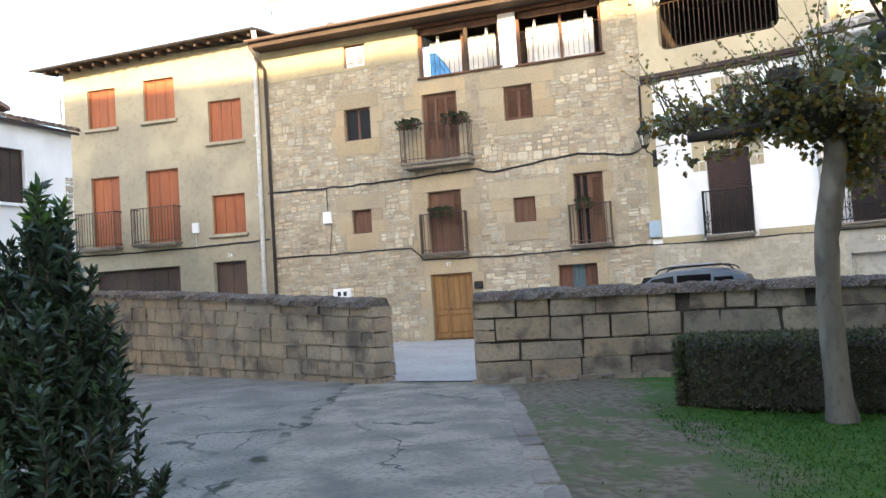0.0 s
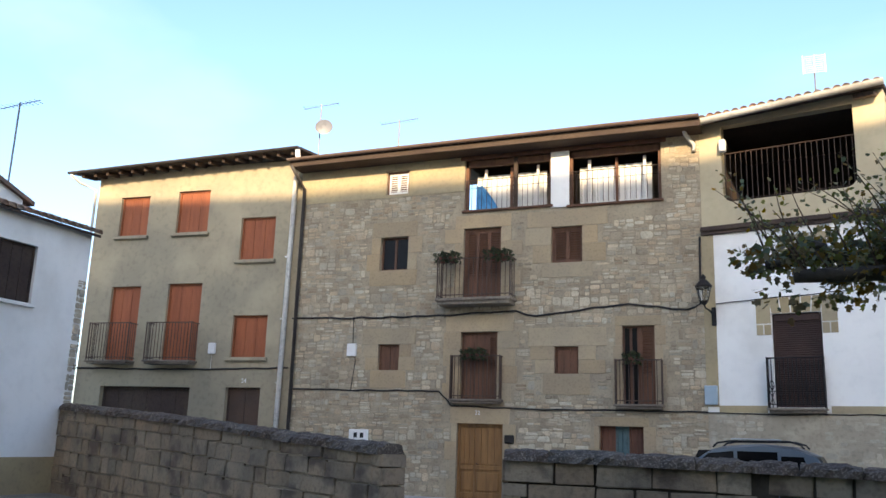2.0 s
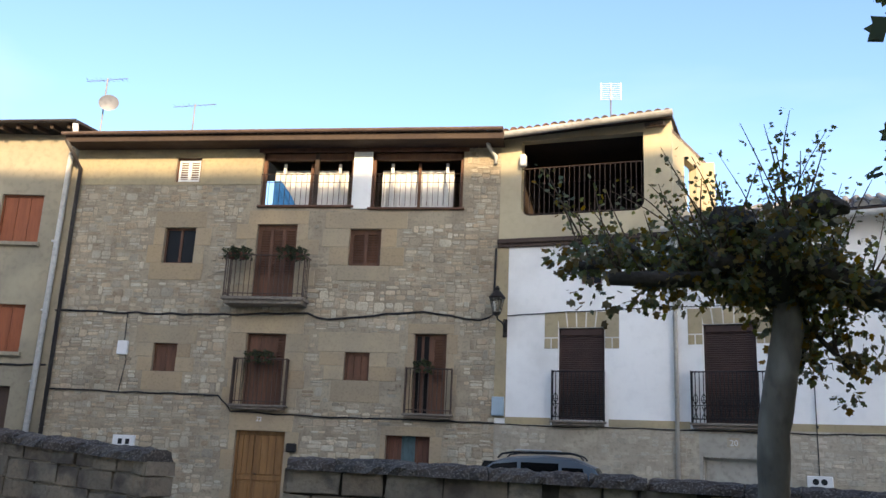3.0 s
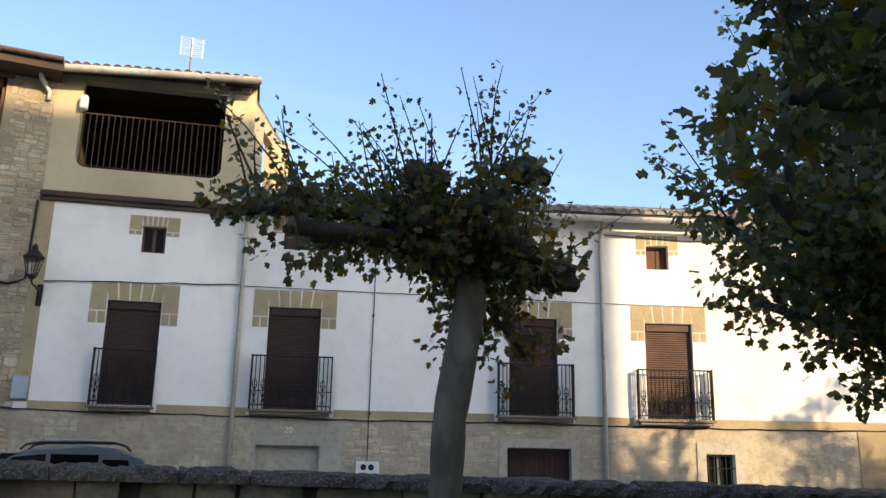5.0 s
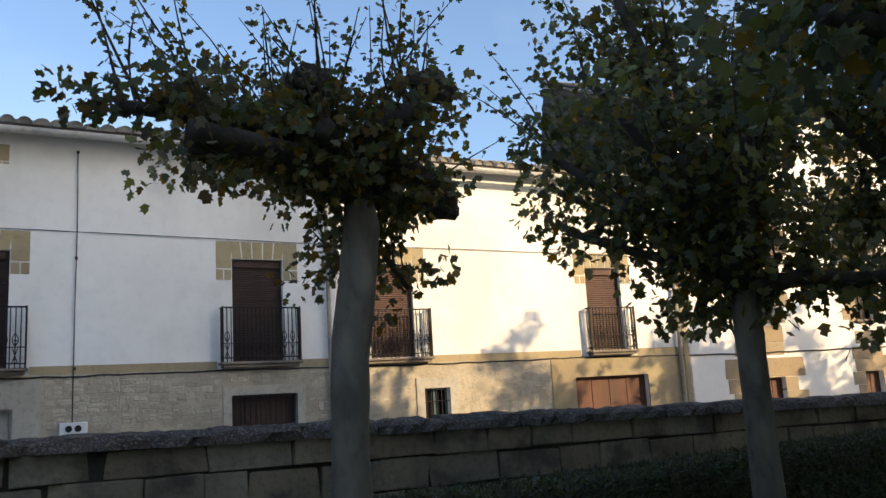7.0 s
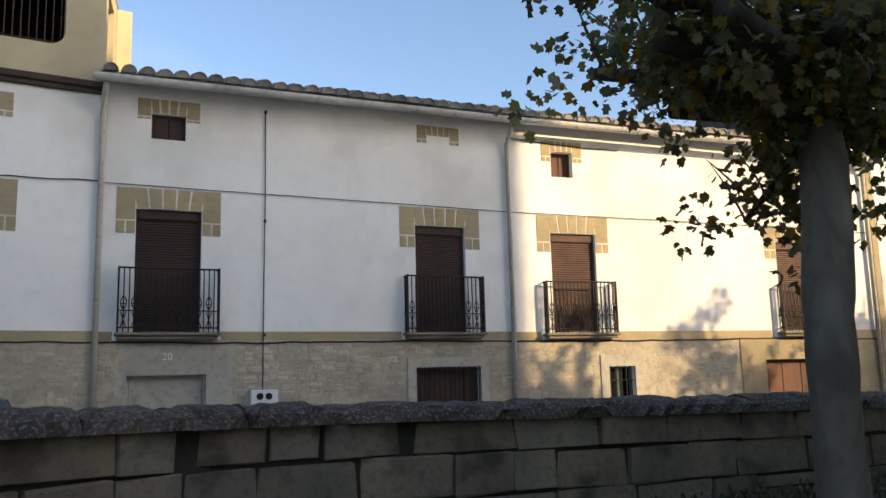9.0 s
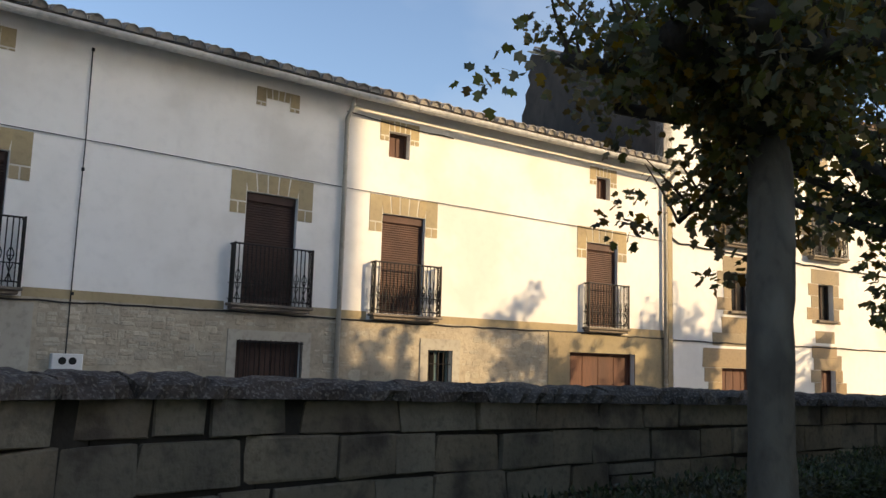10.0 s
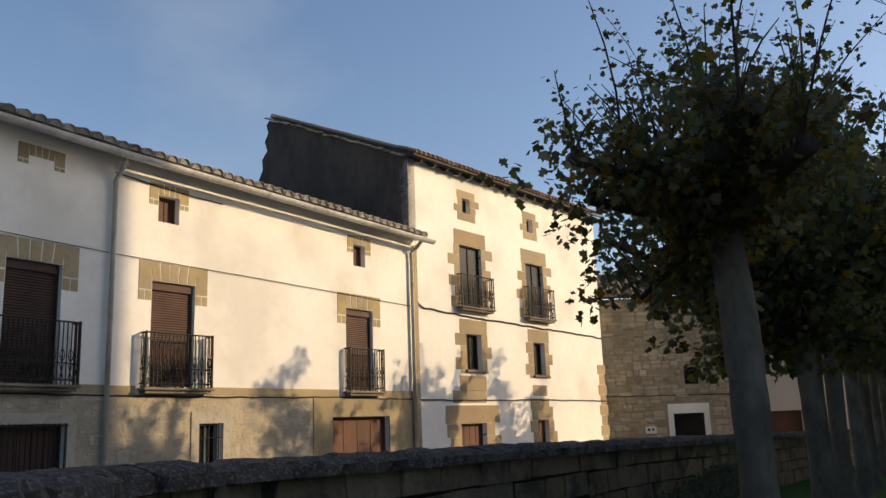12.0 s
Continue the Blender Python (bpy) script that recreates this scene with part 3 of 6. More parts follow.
def gutter(house, u0, u1, z0, z1, y, material, r=0.085):
    """A half-round gutter with brackets."""
    me, n = Mesh(), 9
    for u, z in ((u0, z0), (u1, z1)):
        for rr in (r, r - .012):
            for k in range(n):
                t = math.pi + math.pi * k / (n - 1)
                me.v.append((u, y + rr * math.cos(t), z + rr * math.sin(t)))
    for k in range(n - 1):
        me.f += [(k, k + 1, k + 1 + 2 * n, k + 2 * n), (k + n, k + 3 * n, k + 3 * n + 1, k + n + 1)]
    me.f += [(0, 2 * n, 3 * n, n), (n - 1, 2 * n - 1, 4 * n - 1, 3 * n - 1)]
    me.f += [tuple(range(n)), tuple(reversed(range(2 * n, 3 * n)))]
    g = part("gutter", me, material, house, smooth=False)
    br = Mesh().tube([(0, y - r - .004, 0), (0, y - r * .75, -r * .75), (0, y, -r - .006), (0, y + r * .8, -r * .6), (0, y + r + .06, .04)], .009, 5).data("bracket", material)
    for i in range(int((u1 - u0) / 1.2)):
        u = u0 + .4 + i * 1.2
        put("bracket", br, g, (u, 0, z0 + (z1 - z0) * (u - u0) / (u1 - u0)))
    return g


def downpipe(house, pts, material, r=0.045):
    d = part("downpipe", Mesh().tube(pts, r, 10), material, house, smooth=True)
    top, low = pts[-2][2], pts[-1][2]
    u, y = pts[-1][0], pts[-1][1]
    ring = Mesh().tube([(0, 0, -.02), (0, 0, .02)], r + .008, 10).data("clamp", material)
    k = int((top - low) / 2.1)
    for i in range(k):
        put("clamp", ring, d, (u, y, low + 1.1 + i * 2.1))
    return d


def cable(house, pts, r=0.014, name="cable", seed=3, sag=0.03, y=-.03):
    """A cable stapled along a wall, a little slack between its staples."""
    rnd, out = random.Random(seed), []
    for (a, za), (b, zb) in zip(pts, pts[1:]):
        n = max(2, int(math.hypot(b - a, zb - za) / .35))
        out += [(a + (b - a) * k / n, y, za + (zb - za) * k / n + rnd.uniform(-sag, sag) * .5) for k in range(n)]
    out.append((pts[-1][0], y, pts[-1][1]))
    return part(name, Mesh().tube(out, r, 5), M["cable"], house)


def text(house, body, u, z, size, material, y=-.02):
    cu = bpy.data.curves.new("digits", "FONT")
    cu.body, cu.size, cu.extrude, cu.align_x = body, size, .002, "CENTER"
    tmp = bpy.data.objects.new("digits", cu)
    scene.collection.objects.link(tmp)
    me = bpy.data.meshes.new_from_object(tmp.evaluated_get(bpy.context.evaluated_depsgraph_get()))
    bpy.data.objects.remove(tmp)
    me.materials.append(material)
    ob = new("house_number", me)
    ob.parent = house
    ob.matrix_basis = pose(u, y, z, 90, 0, 0)
    return ob


def flower_pot(m, label, bloom=True, r=0.11):
    p = thing("flower_pot", m, label, "potted plant", "flower pots on balconies")
    part("pot", Mesh().tube([(0, 0, 0), (0, 0, .16), (0, 0, .19)], [r * .7, r, r * 1.08], 10), M["terracotta"], p)
    rnd, me = random.Random(7), Mesh()
    for i in range(240):
        t, s, h = rnd.uniform(0, 6.28), rnd.uniform(0, r * 2.6), rnd.uniform(.05, .38)
        c = Vector((s * math.cos(t), s * math.sin(t), h - s * .3))
        d = Vector((rnd.uniform(-1, 1), rnd.uniform(-1, 1), rnd.uniform(-.3, 1))).normalized() * .06
        e = d.cross(Vector((rnd.uniform(-1, 1), rnd.uniform(-1, 1), .3))).normalized() * .025
        me.add([c - d, c + e, c + d, c - e], [(0, 1, 2, 3)])
    part("plant", me, M["green"], p)
    return p


# ---- ground ----
def ground_material():
    """Asphalt beside the wall, a worn concrete path, bare soil and lawn beyond its edge."""
    m = mat("park_ground", (0.30, 0.262, 0.20), (0.20, 0.177, 0.138), coarse=1.3, fine=16, bump=0.9, stain=(0.13, 0.12, 0.10), stain_amt=0.7, grain=0.7, spec=0.08, stain_scale=1.5, bump_scale=12)
    n, l = m.node_tree.nodes, m.node_tree.links
    bs = n["Principled BSDF"]
    base = bs.inputs["Base Color"].links[0].from_socket
    geo = n.new("ShaderNodeNewGeometry")
    sep = n.new("ShaderNodeSeparateXYZ")
    l.new(geo.outputs["Position"], sep.inputs[0])

    def calc(op, a, b):
        x = n.new("ShaderNodeMath")
        x.operation = op
        for i, v in enumerate((a, b)):
            if isinstance(v, (int, float)):
                x.inputs[i].default_value = v
            else:
                l.new(v, x.inputs[i])
        return x.outputs[0]

    def nz(scale, detail=6):
        t = n.new("ShaderNodeTexNoise")
        t.inputs["Scale"].default_value, t.inputs["Detail"].default_value = scale, detail
        l.new(geo.outputs["Position"], t.inputs[0])
        return t.outputs[0]

    def step(v, a, b):
        r = n.new("ShaderNodeMapRange")
        r.interpolation_type = "SMOOTHSTEP"
        r.inputs[1].default_value, r.inputs[2].default_value = a, b
        l.new(v, r.inputs[0])
        return r.outputs[0]

    def mix(a, b, f):
        x = n.new("ShaderNodeMix")
        x.data_type = "RGBA"
        for sock, val in (("A", a), ("B", b), ("Factor", f)):
            if isinstance(val, tuple):
                x.inputs[sock].default_value = (*val, 1)
            else:
                l.new(val, x.inputs[sock])
        return x.outputs["Result"]

    wob = calc("MULTIPLY", calc("SUBTRACT", nz(1.1), 0.5), 1.1)
    right = calc("ADD", calc("SUBTRACT", sep.outputs["X"], calc("ADD", calc("MULTIPLY", sep.outputs["Y"], -0.343), 1.755)), calc("MULTIPLY", wob, 0.22))
    left = calc("ADD", calc("SUBTRACT", sep.outputs["X"], calc("ADD", calc("MULTIPLY", sep.outputs["Y"], -0.335), -1.15)), calc("MULTIPLY", wob, 0.5))
    inside = step(sep.outputs["Y"], -11.2, -11.5)
    asphalt = mix(mix((0.245, 0.22, 0.178), (0.165, 0.15, 0.123), step(nz(0.9), 0.38, 0.62)), (0.10, 0.092, 0.078), step(nz(22.0, 9), 0.5, 0.7))
    col = mix(asphalt, base, step(left, -0.04, 0.04))
    crack = n.new("ShaderNodeTexVoronoi")
    crack.feature, crack.inputs["Scale"].default_value = "DISTANCE_TO_EDGE", 0.55
    dist = n.new("ShaderNodeVectorMath")
    dist.operation = "MULTIPLY_ADD"
    dist.inputs[1].default_value = (0.9, 0.9, 0.0)
    cnz = n.new("ShaderNodeTexNoise")
    cnz.inputs["Scale"].default_value, cnz.inputs["Detail"].default_value = 1.6, 6
    l.new(geo.outputs["Position"], cnz.inputs[0]); l.new(cnz.outputs["Color"], dist.inputs[0]); l.new(geo.outputs["Position"], dist.inputs[2])
    l.new(dist.outputs[0], crack.inputs["Vector"])
    col = mix(mix(col, (0.075, 0.072, 0.06), calc("MULTIPLY", step(crack.outputs[0], 0.012, 0.004), step(nz(0.5), 0.45, 0.55))), (0.04, 0.045, 0.03),
              calc("MULTIPLY", calc("MULTIPLY", step(left, -0.13, -0.05), step(left, 0.10, 0.03)), step(nz(2.0), 0.4, 0.6)))
    soil = mix(mix((0.165, 0.135, 0.092), (0.10, 0.083, 0.055), step(nz(9.0, 9), 0.4, 0.62)), (0.085, 0.10, 0.045), calc("MULTIPLY", step(nz(2.2, 9), 0.42, 0.6), step(sep.outputs["Y"], -14.0, -15.2)))
    lawn = mix((0.032, 0.088, 0.014), (0.055, 0.105, 0.02), step(nz(5.0, 9), 0.35, 0.65))
    park = mix(soil, lawn, step(calc("ADD", right, calc("MULTIPLY", wob, 1.6)), 1.6, 2.6))
    col = mix(col, park, calc("MULTIPLY", step(right, -0.03, 0.06), inside))
    l.new(col, bs.inputs["Base Color"])
    return m


def ground_z(x, y):
    """The lawn lies lower than the path."""
    s = lambda v, a, b: (lambda t: t * t * (3 - 2 * t))(min(max((v - a) / (b - a), 0), 1))
    return -0.16 * s(x, 7.4, 9.8) * s(y, -12.6, -13.8) * s(y, -60, -40)


def build_ground():
    xs = [-400, -120, -60] + [-30 + 3 * i for i in range(8)] + [-6 + .6 * i for i in range(62)] + [33 + 4 * i for i in range(9)] + [90, 150, 400]
    ys = [-400, -150, -80] + [-60 + 3 * i for i in range(10)] + [-30 + .6 * i for i in range(32)] + [-10 + 4 * i for i in range(6)] + [40, 120, 400]
    me = Mesh()
    for y in ys:
        for x in xs:
            near = -7 < x < 32 and -31 < y < -12
            me.v.append((x, y, ground_z(x, y) + (0.018 * noise.noise((x * .8, y * .8, 0)) if near else 0)))
    w = len(xs)
    me.f = [(j * w + i, j * w + i + 1, (j + 1) * w + i + 1, (j + 1) * w + i) for j in range(len(ys) - 1) for i in range(w - 1)]
    g = new("ground", me.data("ground", ground_material(), True))
    tagged(g, "worn concrete path between asphalt and a green lawn", "ground", kind="structure")
    edge = [(-40, -6.1), (-8.7, -6.2), (3.6, -11.6), (5.4, -11.8), (9.2, -11.0), (12.3, -11.7), (14.5, -12.35), (20, -14.3), (29, -18.3), (44, -25), (60, -32)]
    kerb = [(60, -18), (41, -13.2), (31, -8), (20.7, -3.6), (11.8, -.9), (7, 0.05), (-6, .2), (-14, -.5), (-40, -3)]
    street = new("road", Mesh().add([(x, y, .02) for x, y in edge + kerb], [tuple(range(len(edge + kerb)))]).data("road", M["street"]))
    tagged(street, "pale grey concrete village street", "road", kind="structure")


build_ground()


# ---- park walls ----
def parapet(name, pts, tops, courses, length, thick, label, seed, coping_len, footing=False, joint="parapet_core"):
    """A dry-looking sandstone wall along a line, stone by stone, on a dark core, with rounded coping stones. pts: foot of its park face."""
    rnd = random.Random(seed)
    w = thing(name, Matrix.Identity(4), label, "stone wall", kind="structure")
    total = [0.0]
    for (a, b), (c, d) in zip(pts, pts[1:]):
        total.append(total[-1] + math.hypot(c - a, d - b))

    def at(s):
        i = max(k for k in range(len(pts) - 1) if total[k] <= s or k == 0)
        f = (s - total[i]) / (total[i + 1] - total[i])
        p, q = Vector(pts[i]), Vector(pts[i + 1])
        d = (q - p).normalized()
        return p + (q - p) * f, d, tops[i] + (tops[i + 1] - tops[i]) * f

    core, cop_h = Mesh(), 0.17
    for i in range(len(pts) - 1):
        p, q = Vector(pts[i]), Vector(pts[i + 1])
        d = (q - p).normalized()
        n_ = Vector((-d.y, d.x))
        e0, e1 = (.06 if i == 0 else 0), (.06 if i == len(pts) - 2 else 0)
        a, b = p + n_ * .05 + d * e0, q + n_ * .05 - d * e1
        c, e = b + n_ * (thick - .1), a + n_ * (thick - .1)
        core.add([(a.x, a.y, -.6), (b.x, b.y, -.6), (c.x, c.y, -.6), (e.x, e.y, -.6), (a.x, a.y, tops[i] - .12), (b.x, b.y, tops[i + 1] - .12), (c.x, c.y, tops[i + 1] - .12), (e.x, e.y, tops[i] - .12)],
                 [(0, 3, 2, 1), (4, 5, 6, 7), (0, 1, 5, 4), (1, 2, 6, 5), (2, 3, 7, 6), (3, 0, 4, 7)])
    part("wall_core", core, M[joint], w)
    L = total[-1]
    lo, k = -0.42, 0
    heights = [rnd.uniform(.85, 1.2) for _ in range(courses)]
    tot = sum(heights)
    acc = 0
    for h in heights:
        f0, f1 = acc / tot, (acc + h) / tot
        acc += h
        s = rnd.uniform(-.3, 0)
        while s < L:
            ln = rnd.uniform(*length)
            a, b = max(s, 0), min(s + ln, L)
            s += ln
            if b - a < .12:
                continue
            p, d, top = at((a + b) / 2)
            hh = top - cop_h - lo
            z0, z1 = lo + hh * f0, lo + hh * f1
            n_ = Vector((-d.y, d.x))
            dep = .24
            zm = z0 + (z1 - z0) * rnd.uniform(.4, .6)
            for y0_, y1_ in (((z0, zm), (zm, z1)) if rnd.random() < .025 else ((z0, z1),)):
                c = p + n_ * (dep / 2 + rnd.uniform(-.02, .02))
                put("stone", rnd.choice(BLOCKS["parapet"]), w, (c.x, c.y, (y0_ + y1_) / 2 + rnd.uniform(-.012, .012)), (b - a - .026, dep, y1_ - y0_ - .026 + rnd.uniform(-.012, .01)),
                    (rnd.uniform(-.015, .015), rnd.uniform(-.02, .02), math.atan2(d.y, d.x) + rnd.uniform(-.012, .012)))
        for s_end, way in ((0.002, 1), (L - .002, -1)):
            p, d, top = at(s_end)
            n_ = Vector((-d.y, d.x))
            hh = top - cop_h - lo
            c = p + d * (.1 * way) + n_ * (thick * .5 + .01)
            put("stone", rnd.choice(BLOCKS["parapet"]), w, (c.x, c.y, lo + hh * (f0 + f1) / 2), (.25 + rnd.uniform(0, .03), thick * .98, hh * (f1 - f0) - .02), (0, 0, math.atan2(d.y, d.x) + rnd.uniform(-.02, .02)))
    if footing:
        for i in range(26):
            p, d, _ = at(.1 + i * .16)
            n_ = Vector((-d.y, d.x))
            c = p - n_ * rnd.uniform(.02, .22)
            put("footing_stone", rnd.choice(BLOCKS["parapet"]), w, (c.x, c.y, ground_z(c.x, c.y) + rnd.uniform(-.05, .0)), (rnd.uniform(.18, .42), rnd.uniform(.15, .3), rnd.uniform(.12, .2)), (rnd.uniform(-.15, .15), rnd.uniform(-.15, .15), rnd.uniform(-.6, .6)))
    # coping
    cops = []
    for v in range(5):
        me, nn, mm = Mesh(), 8, 9
        r2 = random.Random(seed * 10 + v)
        for i in range(mm):
            x = -.5 + i / (mm - 1)
            for j in range(nn + 1):
                t = math.pi * j / nn
                rr = 1 + r2.uniform(-.13, .13)
                end = .94 if i in (0, mm - 1) else 1
                me.v.append((x + r2.uniform(-.008, .008), -.5 * math.cos(t) * rr * end, (abs(math.sin(t)) ** .7) * rr * end - .1))
        st = nn + 1
        for i in range(mm - 1):
            for j in range(nn):
                me.f.append((i * st + j, (i + 1) * st + j, (i + 1) * st + j + 1, i * st + j + 1))
            me.f.append((i * st + nn, (i + 1) * st + nn, (i + 1) * st, i * st))
        me.f += [tuple(range(nn + 1)), tuple(reversed(range((mm - 1) * st, mm * st)))]
        cops.append(me.data("coping_stone", M["coping"]))
    s = 0
    while s < L:
        ln = min(rnd.uniform(*coping_len), L - s)
        if L - s - ln < .4:
            ln = L - s
        p, d, top = at(s + ln / 2)
        _, _, t0 = at(s)
        _, _, t1 = at(min(s + ln, L - .001))
        n_ = Vector((-d.y, d.x))
        c = p + n_ * (thick / 2 - .02)
        put("coping_stone", rnd.choice(cops), w, (c.x, c.y, top - cop_h + .0), (ln - .012, thick + .1, cop_h * rnd.uniform(.95, 1.08)), (0, -math.atan2(t1 - t0, ln), math.atan2(d.y, d.x) + rnd.uniform(-.01, .01)))
        s += ln
    return w


parapet("wall_park_west", [(-8.7, -6.6), (-2.2, -9.43), (0.7, -10.69), (3.3, -11.82)], [2.3, 1.96, 1.73, 1.58], 7, (0.30, 0.75), 0.5,
        "weathered brown sandstone park wall beside the open gateway", 5, (0.5, 1.1), joint="parapet_mortar")
parapet("wall_park_east", [(5.36, -12.05), (7.4, -11.6), (9.0, -11.34), (10.4, -11.46), (12.3, -12.0), (14.5, -12.65), (20.0, -14.6), (29.0, -18.6), (44.0, -25.3)], [1.58, 1.55, 1.52, 1.5, 1.46, 1.43, 1.35, 1.18, 0.95], 5, (0.45, 1.05), 0.5,
        "weathered brown sandstone park wall with dark lichened coping", 8, (0.6, 1.3), True)


# ---- house with orange shutters ----
def house_orange():
    m, W = frame_at(-14.3, -0.6, -5.9, 0.1)
    h = thing("house", m, "three-storey ochre plastered house with closed orange-brown shutters", "house", "houses along the street")
    U = lambda x: (x + 14.3) / 0.9953
    upper = [(U(-13.25), U(-12.04), 8.5, 9.98), (U(-10.84), U(-9.55), 8.53, 10.08), (U(-8.2), U(-6.88), 7.47, 8.98)]
    french = [(U(-13.24), U(-12.01), 4.0, 6.65), (U(-10.89), U(-9.53), 4.0, 6.71)]
    small = (U(-8.22), U(-6.91), 4.14, 5.56)
    garage, door = (U(-13.22), U(-9.63), 0.02, 3.13), (U(-8.26), U(-6.97), 0.02, 3.15)
    facade(h, "wall", 0, W, 0, 10.95, upper + french + [small, garage, door], M["plaster"])
    shell(h, W, 8, 10.95, M["plaster"])
    for q in ((0, garage[0], 0), (garage[1], door[0], 0), (door[1], W, 0), (garage[0], garage[1], 3.13), (door[0], door[1], 3.15)):
        part("plinth", Mesh().box(q[0], q[1], -.012, 0, q[2], 3.72), M["plaster_dark"], h, "darker plinth")
    for o in upper + [small]:
        planks(h, *o, .14, M["orange"], 3)
        sill(h, o[0] - .12, o[1] + .1, o[2], M["plaster"], .12, .12)
    for o in french:
        planks(h, *o, .14, M["orange"], 3)
        balcony(h, o[0] - .42, o[1] + .08, 4.0, 5.28, .5, 13, M["slab"], M["rust"])
    planks(h, *garage, .2, M["beam"], 6, "garage_door", "board")
    planks(h, *door, .2, M["rust"], 2, "door", "board")
    r = roof(h, -.75, W + .1, 10.78, 11.1, .7, 7.9, "tile", pitch=.14, tiles=False)
    rafters(r, -.6, W, 10.78, 11.1, .7, 17, .14)
    gutter(h, -.8, W + .1, 10.83, 11.16, -.79, M["darkpipe"], .075)
    downpipe(h, [(-.7, -.78, 10.75), (-.5, -.5, 10.5), (-.06, -.1, 10.3), (-.06, -.1, .1)], M["pipe"], .05)
    downpipe(h, [(W + .05, -.75, 11.05), (W - .02, -.5, 10.7), (W - .26, -.13, 10.2), (W - .36, -.13, .1)], M["whitepipe"], .085)
    cable(h, [(0, 3.75), (3.5, 3.72), (6, 3.74), (W - .1, 3.8)], .03)
    b = part("meter_box", Mesh().soft(U(-9.02), U(-8.76), -.1, 0, 4.25, 4.62, .015), M["box"], h)
    part("conduit", Mesh().tube([(U(-8.89), -.04, 4.25), (U(-8.89), -.04, 3.75)], .015, 6), M["pipe"], b)
    text(h, "24", U(-7.6), 3.3, .2, M["box"])


# ---- rubble stone house ----
def house_stone():
    m, W = frame_at(-5.9, 0, 7.15, 0)
    h = thing("house", m, "four-storey rubble stone house with sandstone window surrounds", "house", "houses along the street")
    U = lambda x: x + 5.9
    o = lambda a, b, c, d: (U(a), U(b), c, d)
    log1, log2 = o(.04, 2.84, 8.66, 10.3), o(3.37, 6.08, 8.6, 10.3)
    attic, wA, bW, wC = o(-2.68, -1.9, 9.39, 10.17), o(-2.8, -1.83, 6.88, 7.96), o(.06, 1.27, 5.8, 8.08), o(2.84, 3.77, 6.87, 7.96)
    wB, wF, wD, wE = o(-2.71, -1.99, 3.72, 4.52), o(.05, 1.21, 2.82, 4.86), o(2.94, 3.65, 3.62, 4.4), o(4.89, 5.79, 2.75, 4.96)
    dr, wG = o(0, 1.42, .02, 2.16), o(4.23, 5.44, .95, 2.18)
    holes = [log1, log2, attic, wA, bW, wC, wB, wF, wD, wE, dr, wG]
    facade(h, "wall", 0, W, 0, 10.72, holes, M["mortar"], .4)
    shell(h, W, 9, 10.72, M["mortar"], .4)
    rects = list(holes)
    for q, wd, li, si in ((wA, (.55, .3), .5, .5), (bW, (.6, .3), .42, 0), (wC, (.5, .75), .5, .45), (wB, (.42, .55), .5, .55), (wF, (.65, .5), .5, 0), (wD, (.55, .8), .55, .6), (wE, (.28, .2), .28, 0), (dr, (.35, .2), .5, 0), (wG, (.3, .15), .25, 0), (attic, (.04, .04), .04, .04)):
        rects += quoins(h, *q, wd, li, si, course=.5)
    rects.append((log1[0] - .1, log2[1] + .1, 8.2, 10.72))
    rects.append((0, log1[0] - .1, 9.28, 10.72))
    facade(h, "plaster_strip", 0, log1[0] - .02, 9.3, 10.42, [(attic[0] - .04, attic[1] + .04, attic[2] - .04, attic[3] + .04)], M["band"], .022, -.024, "smooth ochre plaster under the eave")
    rubble(h, 0, W, 0, 10.7, rects, "rubble", (.07, .17), (.12, .42), .014, near=(6.2, 12.9, 0, 2.6), seed=4)
    # loggia: sills, pillar facing, inner room, pale sheets for bright glass, and rail
    part("pillar", Mesh().soft(log1[1] - .02, log2[0] + .02, -.035, .0, 8.55, 10.5, .01), M["white"], h, "white painted pillar")
    part("loggia_floor", Mesh().box(log1[0], log2[1], .4, 2.6, 8.5, 8.6), M["beam"], h)
    part("loggia_ceiling", Mesh().box(log1[0] - .2, log2[1] + .2, .4, 2.7, 10.42, 10.5), M["beam"], h)
    part("loggia_back", Mesh().box(log1[0] - .2, log2[1] + .2, 2.6, 2.7, 8.5, 10.7), M["mortar"], h)
    part("beam", Mesh().soft(log1[0] - .15, log2[1] + .15, -.05, .25, 10.3, 10.5, .02), M["wood"], h)
    for k, q in enumerate((log1, log2)):
        sill(h, q[0] - .06, q[1] + .06, q[2], M["wood"], .08, .07)
        w = part("window", Mesh().box(q[0], q[0] + .09, .1, .22, q[2], q[3]).box(q[1] - .09, q[1], .1, .22, q[2], q[3]).box(q[0], q[1], .1, .22, q[3] - .2, q[3]), M["wood"], h)
        for i in range(3):
            u = q[0] + .12 + (q[1] - q[0] - .24) * (i + .5) / 3
            part("mullion", Mesh().box(u - .04, u + .04, .42, .5, q[2], q[3] - .2), M["wood" if i == 1 else "box"], w)
        # pale pleated sheet added to imitate bright reflections in the glazing
        part("curtain", Mesh().add([(q[0] + .2 + j * .12, .62 + .03 * (j % 2), z) for z in (8.62, 9.95) for j in range(int((q[1] - q[0] - .4) / .12))],
                                   [(j, j + 1, j + 1 + int((q[1] - q[0] - .4) / .12), j + int((q[1] - q[0] - .4) / .12)) for j in range(int((q[1] - q[0] - .4) / .12) - 1)]), M["box"], w, "pale sheet standing in for bright reflecting glass")
        rail = Mesh().tube([(q[0], -.02, 9.62), (q[1], -.02, 9.62)], .014, 5).tube([(q[0], -.02, 9.36), (q[1], -.02, 9.36)], .008, 5)
